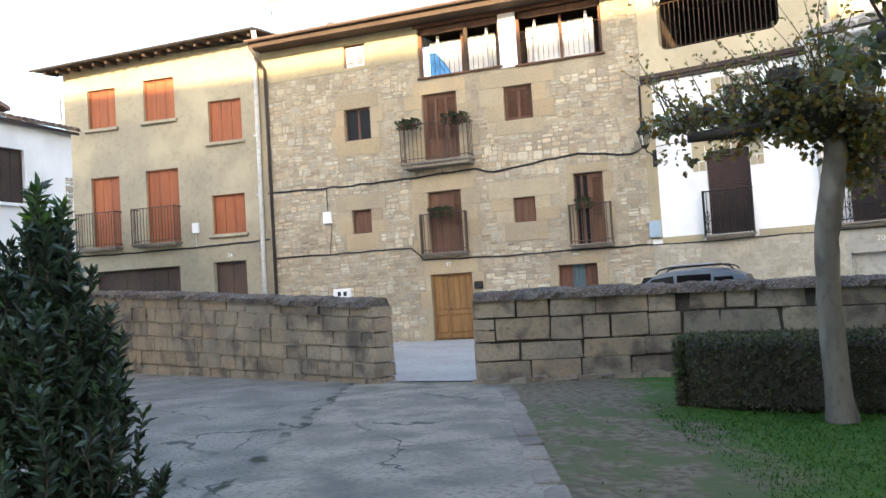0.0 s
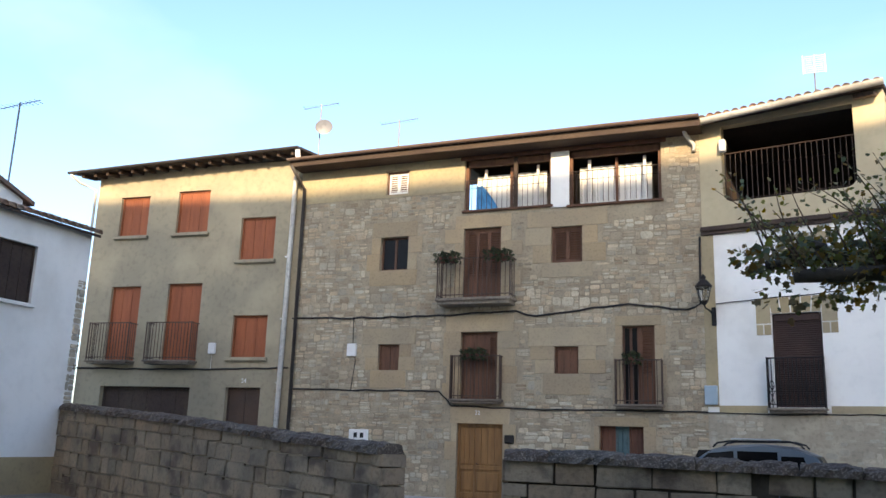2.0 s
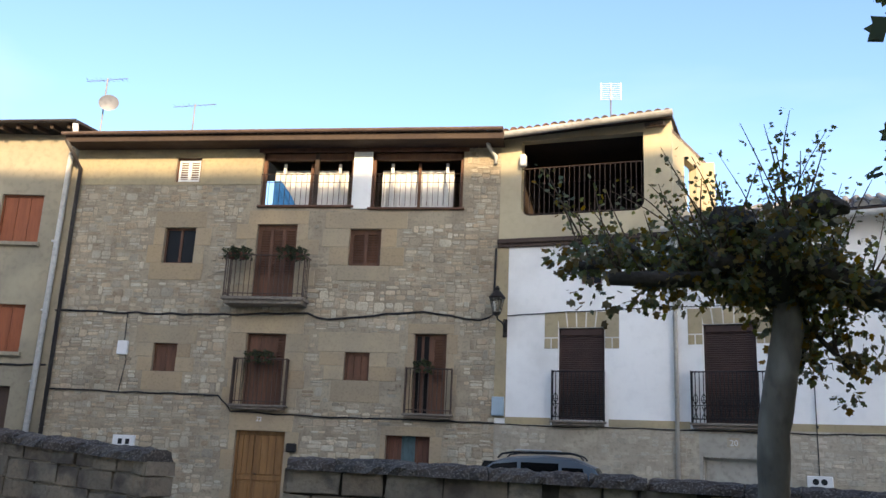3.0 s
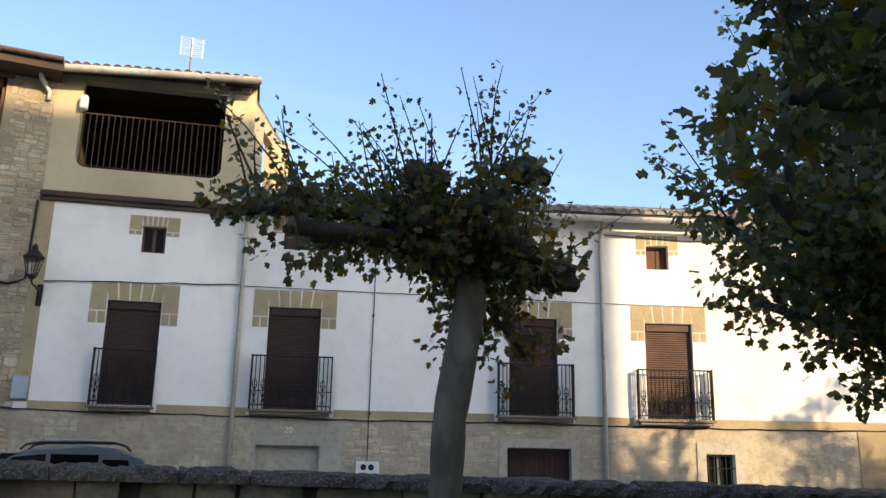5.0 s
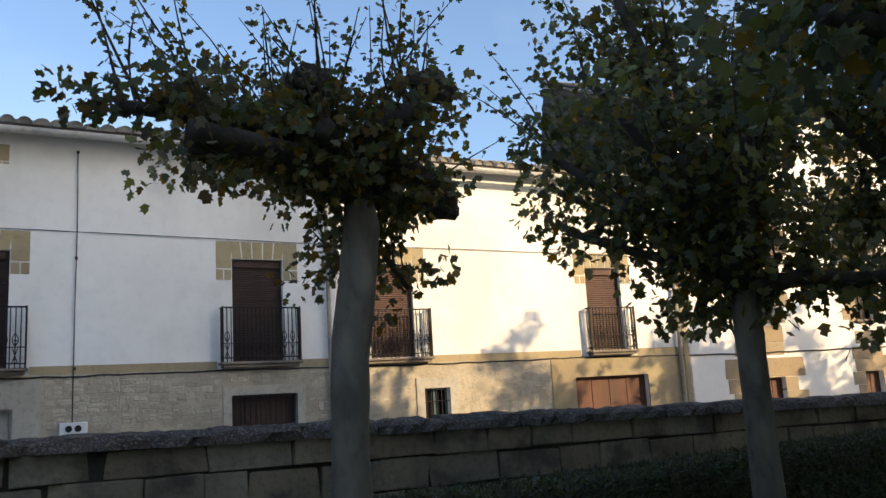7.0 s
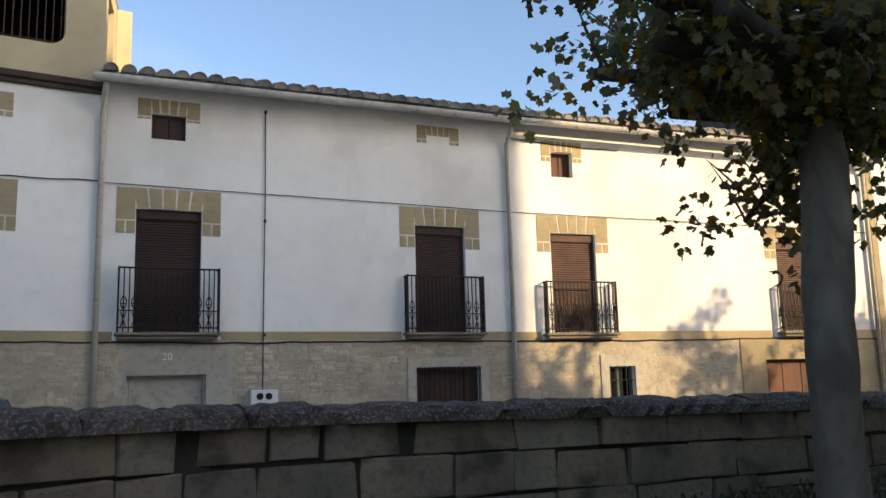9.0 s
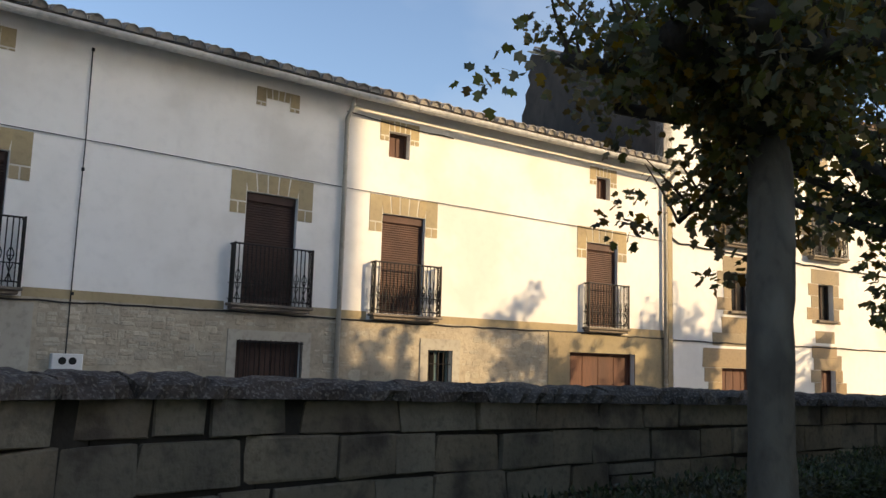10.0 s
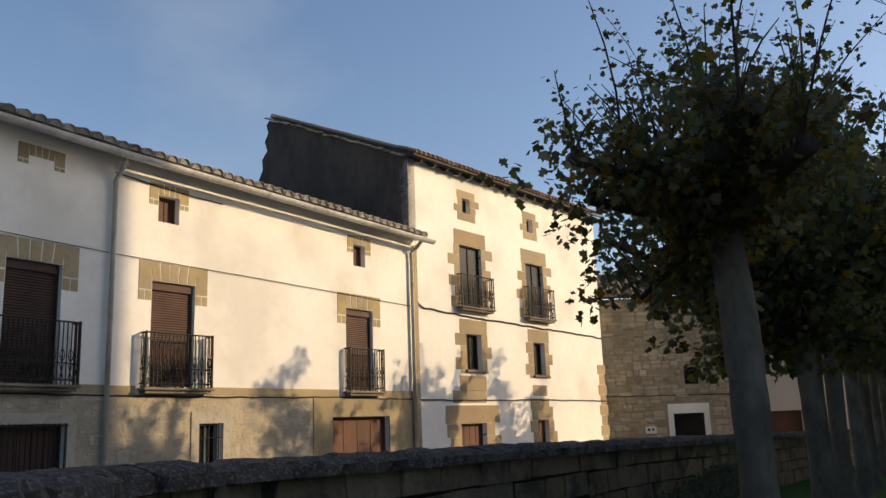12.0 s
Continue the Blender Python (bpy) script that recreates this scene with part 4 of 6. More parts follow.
        rl = part("railing", rail, M["rust"], h)
        bar = Mesh().tube([(0, -.02, 8.66), (0, -.02, 9.62)], .009, 5).data("bar", M["rust"])
        for i in range(17):
            put("bar", bar, rl, (q[0] + (q[1] - q[0]) * (i + .5) / 17, 0, 0))
    cloth = Mesh()
    for i in range(9):
        for z, s in ((8.7, 1.0), (9.1, .7), (9.55, .25)):
            cloth.v.append((log1[0] + .28 + i * .095 * s, .36 + .03 * (i % 2), z))
    cloth.f = [(i * 3 + k, i * 3 + 3 + k, i * 3 + 4 + k, i * 3 + 1 + k) for i in range(8) for k in range(2)]
    part("cloth", cloth, M["blue"], h, "blue cloth hanging in the loggia")
    part("post", Mesh().soft(U(1.62), U(1.74), .05, .16, 8.66, 10.3, .01), M["beam"], h)
    for k, q in enumerate((attic,)):
        louvre(h, *q, .1, M["box"], 2)
    casement(h, *wA, .16, M["wood"])
    louvre(h, *bW, .14, M["wood"], 3, .75)
    louvre(h, *wC, .14, M["wood"], 2)
    planks(h, *wB, .14, M["wood"], 2)
    planks(h, *wD, .14, M["wood"], 3)
    planks(h, wF[0], wF[0] + .78, wF[2], wF[3], .16, M["wood"], 2, "window", "board")
    louvre(h, wF[0] + .78, wF[1], wF[2], wF[3], .14, M["wood"], 1, .9)
    casement(h, wE[0], wE[0] + .45, wE[2], wE[3], .16, M["wood"])
    louvre(h, wE[0] + .45, wE[1], wE[2], wE[3], .14, M["wood"], 1, .8)
    # entrance door: two leaves with panels
    d = part("door", Mesh().box(dr[0], dr[0] + .07, .1, .2, .02, 2.16).box(dr[1] - .07, dr[1], .1, .2, .02, 2.16).box(dr[0] + .07, dr[1] - .07, .1, .2, 2.08, 2.16), M["door"], h, "honey-brown two-leaf wooden door")
    for a, b in ((dr[0] + .07, dr[0] + .52), (dr[0] + .53, dr[1] - .07)):
        leaf = part("door_leaf", Mesh().box(a, b, .15, .19, .02, 2.08), M["door"], d)
    for a, b in ((dr[0] + .07, dr[0] + .52), (dr[0] + .53, dr[1] - .07)):
        n = 3 if b - a < .6 else 4
        for i in range(n):
            part("panel_board", Mesh().soft(a + (b - a) * i / n + .008, a + (b - a) * (i + 1) / n - .008, .125, .16, 1.0, 2.05, .008), M["door"], d)
        part("panel", Mesh().soft(a + .07, b - .07, .12, .16, .25, .78, .02), M["door"], d)
        part("panel_rail", Mesh().soft(a, b, .115, .16, .84, .97, .012), M["door"], d)
        part("panel_rail", Mesh().soft(a, b, .115, .16, .06, .2, .012), M["door"], d)
    part("door_handle", Mesh().tube([(dr[0] + .6, .1, 1.02), (dr[0] + .6, .06, 1.02), (dr[0] + .68, .06, 1.0)], .012, 6), M["iron"], d)
    planks(h, wG[0], wG[0] + .42, wG[2], wG[3], .18, M["reddoor"], 2, "window", "board")
    planks(h, wG[0] + .42, wG[0] + .8, wG[2], wG[3], .22, M["bluedoor"], 2, "window", "board")
    planks(h, wG[0] + .8, wG[1], wG[2], wG[3], .18, M["reddoor"], 2, "window", "board")
    balcony(h, U(-.6), U(1.8), 5.82, 7.02, .62, 15, M["slab"], M["rust"], t=.2)
    balcony(h, U(-.22), U(1.42), 2.86, 4.12, .28, 11, M["slab"], M["rust"])
    balcony(h, U(4.68), U(6.04), 2.78, 3.98, .28, 9, M["slab"], M["rust"])
    for x, z, s in ((-.42, 7.02, 1), (-.1, 7.02, 1), (1.2, 7.02, 1.1), (1.55, 7.02, 1)):
        flower_pot(m @ pose(U(x), -.52, z - .12) @ Matrix.Scale(s, 4), "small green plant in a pot on the balcony rail")
    for x, z in ((.4, 4.12), (.7, 4.12)):
        flower_pot(m @ pose(U(x), -.18, z - .12), "red-potted green plant hung on the balcony rail")
    flower_pot(m @ pose(U(5.2), -.18, 3.86), "small green plant in a pot on the balcony rail")
    r = roof(h, -.05, W + .12, 10.48, 10.5, .75, 8.9, "tile", pitch=.2, rows=1)
    part("fascia", Mesh().soft(-.05, W + .12, -.79, -.74, 10.4, 10.62, .01), M["beam"], h)
    part("soffit", Mesh().box(-.03, W + .1, -.74, .0, 10.42, 10.46), M["beam"], h)
    gutter(h, -.1, W + .1, 10.66, 10.69, -.88, M["browngutter"], .09)
    downpipe(h, [(.02, -.8, 10.45), (.12, -.4, 10.05), (.16, -.1, 9.8), (.16, -.1, 1.0)], M["darkpipe"], .06)
    cable(h, [(0, 5.42), (4, 5.35), (6.0, 5.4), (7.7, 5.45), (8.3, 5.28), (9.6, 5.45), (11, 5.55), (12.6, 5.35), (12.95, 5.5), (12.98, 7.4)], .03, sag=.06)
    cable(h, [(.2, 3.12), (2.5, 3.1), (5.3, 3.08), (5.55, 2.85), (5.7, 2.66), (7.4, 2.62), (9, 2.6), (11, 2.6), (W, 2.6)], .022, sag=.04)
    cable(h, [(2.28, 5.4), (2.3, 4.5), (2.42, 4.0), (2.3, 3.1)], .012)
    b = part("meter_box", Mesh().soft(U(-3.78), U(-3.46), -.1, 0, 4.15, 4.55, .015), M["box"], h)
    b = part("letter_box", Mesh().soft(U(-3.55), U(-2.9), -.08, 0, 1.55, 1.9, .01), M["box"], h)
    for k in range(2):
        part("slot", Mesh().box(U(-3.38) + k * .22, U(-3.26) + k * .22, -.086, -.08, 1.65, 1.8), M["black"], b)
    part("wall_box", Mesh().soft(U(1.5), U(1.78), -.12, 0, 1.62, 1.86, .03), M["iron"], h)
    text(h, "22", U(.65), 2.42, .17, M["box"], -.04)
    # things on the roof
    mast(Matrix.Translation((-6.7, 2.2, 11.4)), 2.5, "tall television aerial with long crossbars on the roof", dish=True)
    mast(Matrix.Translation((-3.4, 2.2, 11.4)), 1.5, "small television aerial on the tiled roof")
    c = thing("chimney_pot", Matrix.Translation((-3.9, 1.6, 11.1)), "short dark metal chimney pot on the tiled roof", "chimney")
    part("flue", Mesh().tube([(0, 0, -.1), (0, 0, .45)], .09, 10), M["darkpipe"], c)
    part("cap", Mesh().tube([(0, 0, .45), (0, 0, .5), (0, 0, .58)], [.16, .16, .02], 10), M["darkpipe"], c)


def mast(m, hgt, label, dish=False, panel=False):
    a = thing("aerial", m, label, "aerial", "roof aerials")
    part("pole", Mesh().tube([(0, 0, -.4), (0, 0, hgt)], .026, 6), M["aerial"], a)
    if panel:
        for k in range(9):
            part("rod", Mesh().tube([(-.32, -.1, hgt - .55 + k * .065), (.32, -.1, hgt - .55 + k * .065)], .008, 4), M["box"], a)
        for s in (-.3, 0, .3):
            part("rod", Mesh().tube([(s, -.1, hgt - .58), (s, -.1, hgt)], .012, 4), M["box"], a)
        part("arm", Mesh().tube([(0, -.12, hgt - .25), (0, .25, hgt - .25)], .015, 5), M["aerial"], a)
        return
    part("boom", Mesh().tube([(-.75, 0, hgt - .1), (.75, 0, hgt - .02)], .012, 5), M["aerial"], a)
    for k in range(9):
        x = -.7 + k * .175
        part("rod", Mesh().tube([(x, -.16, hgt - .06), (x, .16, hgt - .06)], .006, 4), M["aerial"], a)
    if dish:
        me = Mesh()
        for i in range(5):
            for j in range(16):
                t, rr = 2 * math.pi * j / 16, .33 * i / 4
                me.v.append((rr * math.cos(t), .5 * rr * rr, rr * math.sin(t) * 1.1))
        me.f = [(i * 16 + j, i * 16 + (j + 1) % 16, (i + 1) * 16 + (j + 1) % 16, (i + 1) * 16 + j) for i in range(4) for j in range(16)]
        d = part("dish", me, M["aerial"], a)
        d.matrix_basis = pose(.28, -.2, hgt * .62, -20, 0, 25)
        part("dish_arm", Mesh().tube([(0, 0, hgt * .6), (.25, -.12, hgt * .62)], .02, 5), M["aerial"], a)


# ---- white house with a loggia ----
def house_loggia():
    m, W = frame_at(7.15, 0, 11.8, -0.95)
    h = thing("house", m, "white stone-based house with an open ochre loggia on top", "house", "houses along the street")
    c = math.cos(math.atan2(.95, 4.65))
    U = lambda x: (x - 7.15) / c
    wA, sm, lg = (U(8.84), U(10.03), 2.75, 5.15), (U(9.43), U(9.97), 6.33, 6.98), (U(7.75), U(11.08), 8.32, 10.55)
    facade(h, "wall", 0, W, 0, 7.5, [wA, sm], M["white"])
    facade(h, "loggia_wall", 0, W, 7.5, 10.9, [lg], M["cream"], .3, label="ochre plastered loggia wall")
    shell(h, W, 7, 10.9, M["cream"])
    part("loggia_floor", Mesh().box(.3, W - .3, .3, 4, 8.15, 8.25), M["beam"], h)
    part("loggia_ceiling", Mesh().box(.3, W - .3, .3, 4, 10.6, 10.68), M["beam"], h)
    # dark lining added over the cream side walls, so sun can't brighten them
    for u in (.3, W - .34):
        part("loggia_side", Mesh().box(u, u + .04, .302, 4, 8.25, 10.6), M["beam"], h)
    # back wall coloured near black in place of the loggia's inner shade
    part("loggia_back", Mesh().box(.3, W - .3, 4, 4.1, 8.25, 10.9), M["opening_shade"], h)
    part("corner_strip", Mesh().box(-.02, .3, -.02, 0, 2.75, 7.5), M["band"], h)
    part("ledge", Mesh().soft(-.02, W + .02, -.12, 0, 7.52, 7.66, .02).soft(-.02, W + .02, -.07, 0, 7.42, 7.52, .015), M["beam"], h)
    for u, s in ((lg[0], 1), (lg[1], -1)):
        me = Mesh()
        pts = [(u, 8.32)] + [(u + s * (.28 - .28 * math.sin(t)), 8.32 + .28 - .28 * math.cos(t)) for t in [k * math.pi / 12 for k in range(7)]]
        pts = pts if s > 0 else list(reversed(pts))
        part("corner_curve", Mesh().prism(pts, .0, .28), M["cream"], h)
    rl = part("railing", Mesh().tube([(lg[0], .12, 9.75), (lg[1], .12, 9.75)], .018, 6).tube([(lg[0], .12, 8.4), (lg[1], .12, 8.4)], .012, 6), M["rust"], h)
    bar = Mesh().tube([(0, .12, 8.34), (0, .12, 9.75)], .012, 5).data("bar", M["rust"])
    for i in range(24):
        put("bar", bar, rl, (lg[0] + (lg[1] - lg[0]) * (i + .5) / 24, 0, 0))
    part("wall_lamp", Mesh().soft(lg[0] - .02, lg[0] + .16, -.2, -.02, 9.75, 10.1, .03), M["box"], h)
    r = roof(h, -.1, W + .06, 10.55, 10.75, .5, 6.8, "tile", pitch=.2, rows=1)
    gutter(h, -.35, W + .1, 10.58, 10.84, -.6, M["gutter"], .13)
    downpipe(h, [(-.3, -.55, 10.55), (-.28, -.3, 10.35), (-.12, -.12, 10.1), (-.12, -.1, 9.9)], M["gutter"], .06)
    # side of the loggia, running back askew, with an opening and a sunlit end
    sx = lambda f: W - .12 + .8 * f
    sy = lambda f: .05 + 3.0 * f

    def askew(f0, f1, z0, z1, t=.22):
        q = [(sx(f0), sy(f0)), (sx(f1), sy(f1)), (sx(f1) - t, sy(f1) + .07), (sx(f0) - t, sy(f0) + .07)]
        return Mesh().add([(x, y, z) for z in (z0, z1) for x, y in q], [(3, 2, 1, 0), (4, 5, 6, 7), (0, 1, 5, 4), (1, 2, 6, 5), (2, 3, 7, 6), (3, 0, 4, 7)])

    for f0, f1, z0, z1 in ((0, .45, 7.62, 10.72), (.8, 1, 7.62, 10.62), (.45, .8, 7.62, 8.7), (.45, .8, 10.25, 10.66)):
        part("loggia_side_pier", askew(f0, f1, z0, z1), M["cream"], h)
    part("side_verge", askew(-.08, 1.12, 10.64, 10.76, .5), M["tile"], h)
    part("end_wall", Mesh().soft(W + .66, W + 1.02, 3.0, 3.5, 7.62, 10.6, .02), M["cream"], h, "sunlit cream end wall")
    roller(h, *wA, .12, M["roller"])
    lintel(h, wA[0], wA[1], 5.15, .38, .42, .55)
    casement(h, *sm, .14, M["reddoor"])
    lintel(h, sm[0], sm[1], 6.98, .3, .25, .22, 5)
    balcony(h, wA[0] - .18, wA[1] + .05, 2.72, 3.98, .25, 12, M["slab"], M["iron"], True)
    part("band", Mesh().box(.3, wA[0] - .2, -.015, 0, 2.6, 2.78), M["band"], h, "ochre painted band")
    part("band", Mesh().box(wA[1] + .1, W, -.015, 0, 2.6, 2.78), M["band"], h, "ochre painted band")
    facade(h, "base_wall", 0, W, 0, 2.6, [], M["lower"], .012, -.013)
    rubble(h, .02, W, 0, 2.58, [(wA[0] - .1, wA[1] - .1, 1.9, 2.6)], "lower_stone", (.08, .17), (.12, .36), .015, seed=21)
    cable(h, [(.3, 5.5), (2, 5.58), (W, 5.68)], .012)
    cable(h, [(0, 2.6), (1.5, 2.56), (3, 2.58), (W, 2.56)], .014)
    part("meter_box", Mesh().soft(-.05, .28, -.13, 0, 2.8, 3.3, .015), M["bluebox"], h)
    downpipe(h, [(W - .02, -.5, 7.55), (W - .02, -.3, 7.3), (W + .0, -.09, 7.0), (W + .0, -.09, .1)], M["pipe"], .055)
    mast(Matrix.Translation((10.35, 1.5, 11.7)), 1.35, "white panel television aerial on the loggia roof", panel=True)
    # street lantern on a bracket
    s = thing("wall_lantern", m @ pose(.25, -.02, 5.25), "black iron street lantern on a wall bracket", "street lamp")
    part("bracket", Mesh().tube([(0, 0, -.25), (0, -.12, -.05), (-.02, -.3, .02), (-.06, -.55, .06), (-.08, -.6, .16)], .022, 6).tube([(0, -.02, .1), (0, -.2, .0), (-.03, -.38, .05)], .014, 6), M["iron"], s)
    part("back_plate", Mesh().soft(-.06, .06, -.03, .02, -.35, .15, .01), M["iron"], s)
    x, y = -.08, -.6
    part("lantern_base", Mesh().tube([(x, y, .14), (x, y, .2), (x, y, .24)], [.04, .1, .12], 6), M["iron"], s)
    g = Mesh().tube([(x, y, .24), (x, y, .62)], [.11, .2], 6, False)
    gl = bpy.data.materials.new("lantern_glass")
    gl.use_nodes = True
    bs = gl.node_tree.nodes["Principled BSDF"]
    bs.inputs["Transmission Weight"].default_value, bs.inputs["Roughness"].default_value = .9, .15
    bs.inputs["Base Color"].default_value = (.8, .78, .7, 1)
    part("lantern_glass", g, gl, s)
    for k in range(6):
        t = 2 * math.pi * k / 6
        part("lantern_rib", Mesh().tube([(x + .11 * math.cos(t), y + .11 * math.sin(t), .24), (x + .2 * math.cos(t), y + .2 * math.sin(t), .62)], .012, 4), M["iron"], s)
    part("lantern_cap", Mesh().tube([(x, y, .61), (x, y, .65), (x, y, .8), (x, y, .84), (x, y, .9), (x, y, .97)], [.22, .23, .1, .06, .07, .01], 12), M["iron"], s)


# ---- white house number 20 and its sunlit neighbour ----
def small_fixed(h, q, key="roller"):
    planks(h, *q, .12, M[key], 2)


def house_white():
    m, W = frame_at(11.8, -0.95, 20.3, -3.75)
    h = thing("house", m, "long white two-storey house with brown blinds above a stone base", "house", "houses along the street")
    c = math.cos(math.atan2(2.8, 8.5))
    U = lambda x: .9604 * (x - 11.8) / c
    wB, wC = (U(12.47), U(13.71), 2.75, 5.19), (U(18.29), U(19.5), 2.75, 5.15)
    smB = (U(12.71), U(13.37), 6.63, 7.15)
    dr, gw = (U(12.38), U(13.84), .02, 1.93), (U(18.24), U(19.78), .75, 1.99)
    facade(h, "wall", 0, W, 0, 7.62, [wB, wC, smB, dr, gw], M["white"])
    shell(h, W, 8, 7.6, M["white"])
    part("wall_head", Mesh().prism([(0, 7.6), (W, 7.6), (W, 7.86), (0, 7.83)], .003, .3), M["white"], h)
    for q in (wB, wC):
        roller(h, *q, .12, M["roller"])
        lintel(h, q[0], q[1], q[3], .37, .41, .5)
        balcony(h, q[0] - .34, q[1] + .38, 2.74, 3.98, .27, 18, M["slab"], M["iron"], True)
    small_fixed(h, smB)
    lintel(h, smB[0], smB[1], 7.15, .27, .3, .12, 4)
    lintel(h, U(18.62), U(19.18), 7.26, .24, .23, .18, 4)
    planks(h, *dr, .15, M["render"], 1, "door", "door_leaf", M["render"])
    part("jamb", Mesh().box(dr[0] - .08, dr[0], -.02, .1, 0, 2.5), M["render"], h)
    part("jamb", Mesh().box(dr[1], dr[1] + .5, -.02, .1, 0, 2.5), M["render"], h)
    part("lintel_band", Mesh().box(dr[0], dr[1], -.02, .1, 1.93, 2.5), M["render"], h)
    text(h, "20", (dr[0] + dr[1]) / 2, 2.22, .2, M["box"], -.035)
    part("number_plate", Mesh().box((dr[0] + dr[1]) / 2 - .16, (dr[0] + dr[1]) / 2 + .13, -.03, -.02, 2.19, 2.41), M["lower"], h)
    planks(h, *gw, .18, M["roller"], 5)
    part("jamb", Mesh().box(gw[0] - .2, gw[0], -.04, .05, .6, 2.2), M["render"], h)
    part("jamb", Mesh().box(gw[1], gw[1] + .2, -.04, .05, .6, 2.2), M["render"], h)
    part("lintel_band", Mesh().box(gw[0], gw[1], -.04, .05, 1.99, 2.2), M["render"], h)
    gr = part("window_grille", Mesh().tube([(gw[0], -.06, 1.95), (gw[1], -.06, 1.95)], .014, 5), M["iron"], h)
    part("rail", Mesh().tube([(gw[0], -.06, .9), (gw[1], -.06, .9)], .014, 5), M["iron"], gr)
    bar = Mesh().tube([(0, -.06, .78), (0, -.06, 2.0)], .011, 5).data("bar", M["iron"])
    for i in range(13):
        put("bar", bar, gr, (gw[0] + (gw[1] - gw[0]) * (i + .5) / 13, 0, 0))
    part("band", Mesh().box(0, wB[0] - .37, -.015, 0, 2.6, 2.77), M["band"], h, "ochre painted band")
    part("band", Mesh().box(wB[1] + .41, wC[0] - .37, -.015, 0, 2.6, 2.77), M["band"], h, "ochre painted band")
    part("band", Mesh().box(wC[1] + .41, W, -.015, 0, 2.6, 2.77), M["band"], h, "ochre painted band")
    facade(h, "base_wall", 0, W, 0, 2.6, [dr, gw], M["lower"], .012, -.013)
    rubble(h, 0.02, W, 0, 2.58, [(dr[0] - .1, dr[1] + .55, 0, 2.6), (gw[0] - .22, gw[1] + .22, .5, 2.25)], "lower_stone", (.08, .17), (.12, .36), .015, near=(0, W, 1.35, 2.6), seed=22)
    r = roof(h, -.05, W, 7.7, 7.75, .42, 7.9, "greytile", rows=2, gap=.33)
    gutter(h, -.2, W + .02, 7.66, 7.71, -.56, M["gutter"], .12)
    cable(h, [(0, 5.66), (3, 5.63), (6, 5.61), (W, 5.58)], .009, sag=.006)
    cable(h, [(0, 2.57), (3, 2.54), (6, 2.56), (W, 2.55)], .016)
    cable(h, [(U(14.96), 7.4), (U(14.97), 5.6), (U(14.95), 4), (U(14.94), 1.6)], .011, sag=.01)
    for z in (7.4, 5.05, 2.7):
        part("cable_clip", Mesh().tube([(U(14.96), -.06, z - .03), (U(14.96), -.06, z + .03)], .03, 6), M["black"], h)
    b = part("meter_box", Mesh().soft(U(14.68), U(15.22), -.16, 0, 1.22, 1.6, .015), M["box"], h)
    for k in (0, 1):
        part("meter_dial", Mesh().tube([(U(14.86) + k * .18, -.15, 1.47), (U(14.86) + k * .18, -.17, 1.47)], .07, 12), M["black"], b)
    downpipe(h, [(W - .05, -.5, 7.75), (W - .05, -.3, 7.4), (W - .03, -.09, 7.2), (W - .03, -.09, .1)], M["pipe"], .055)


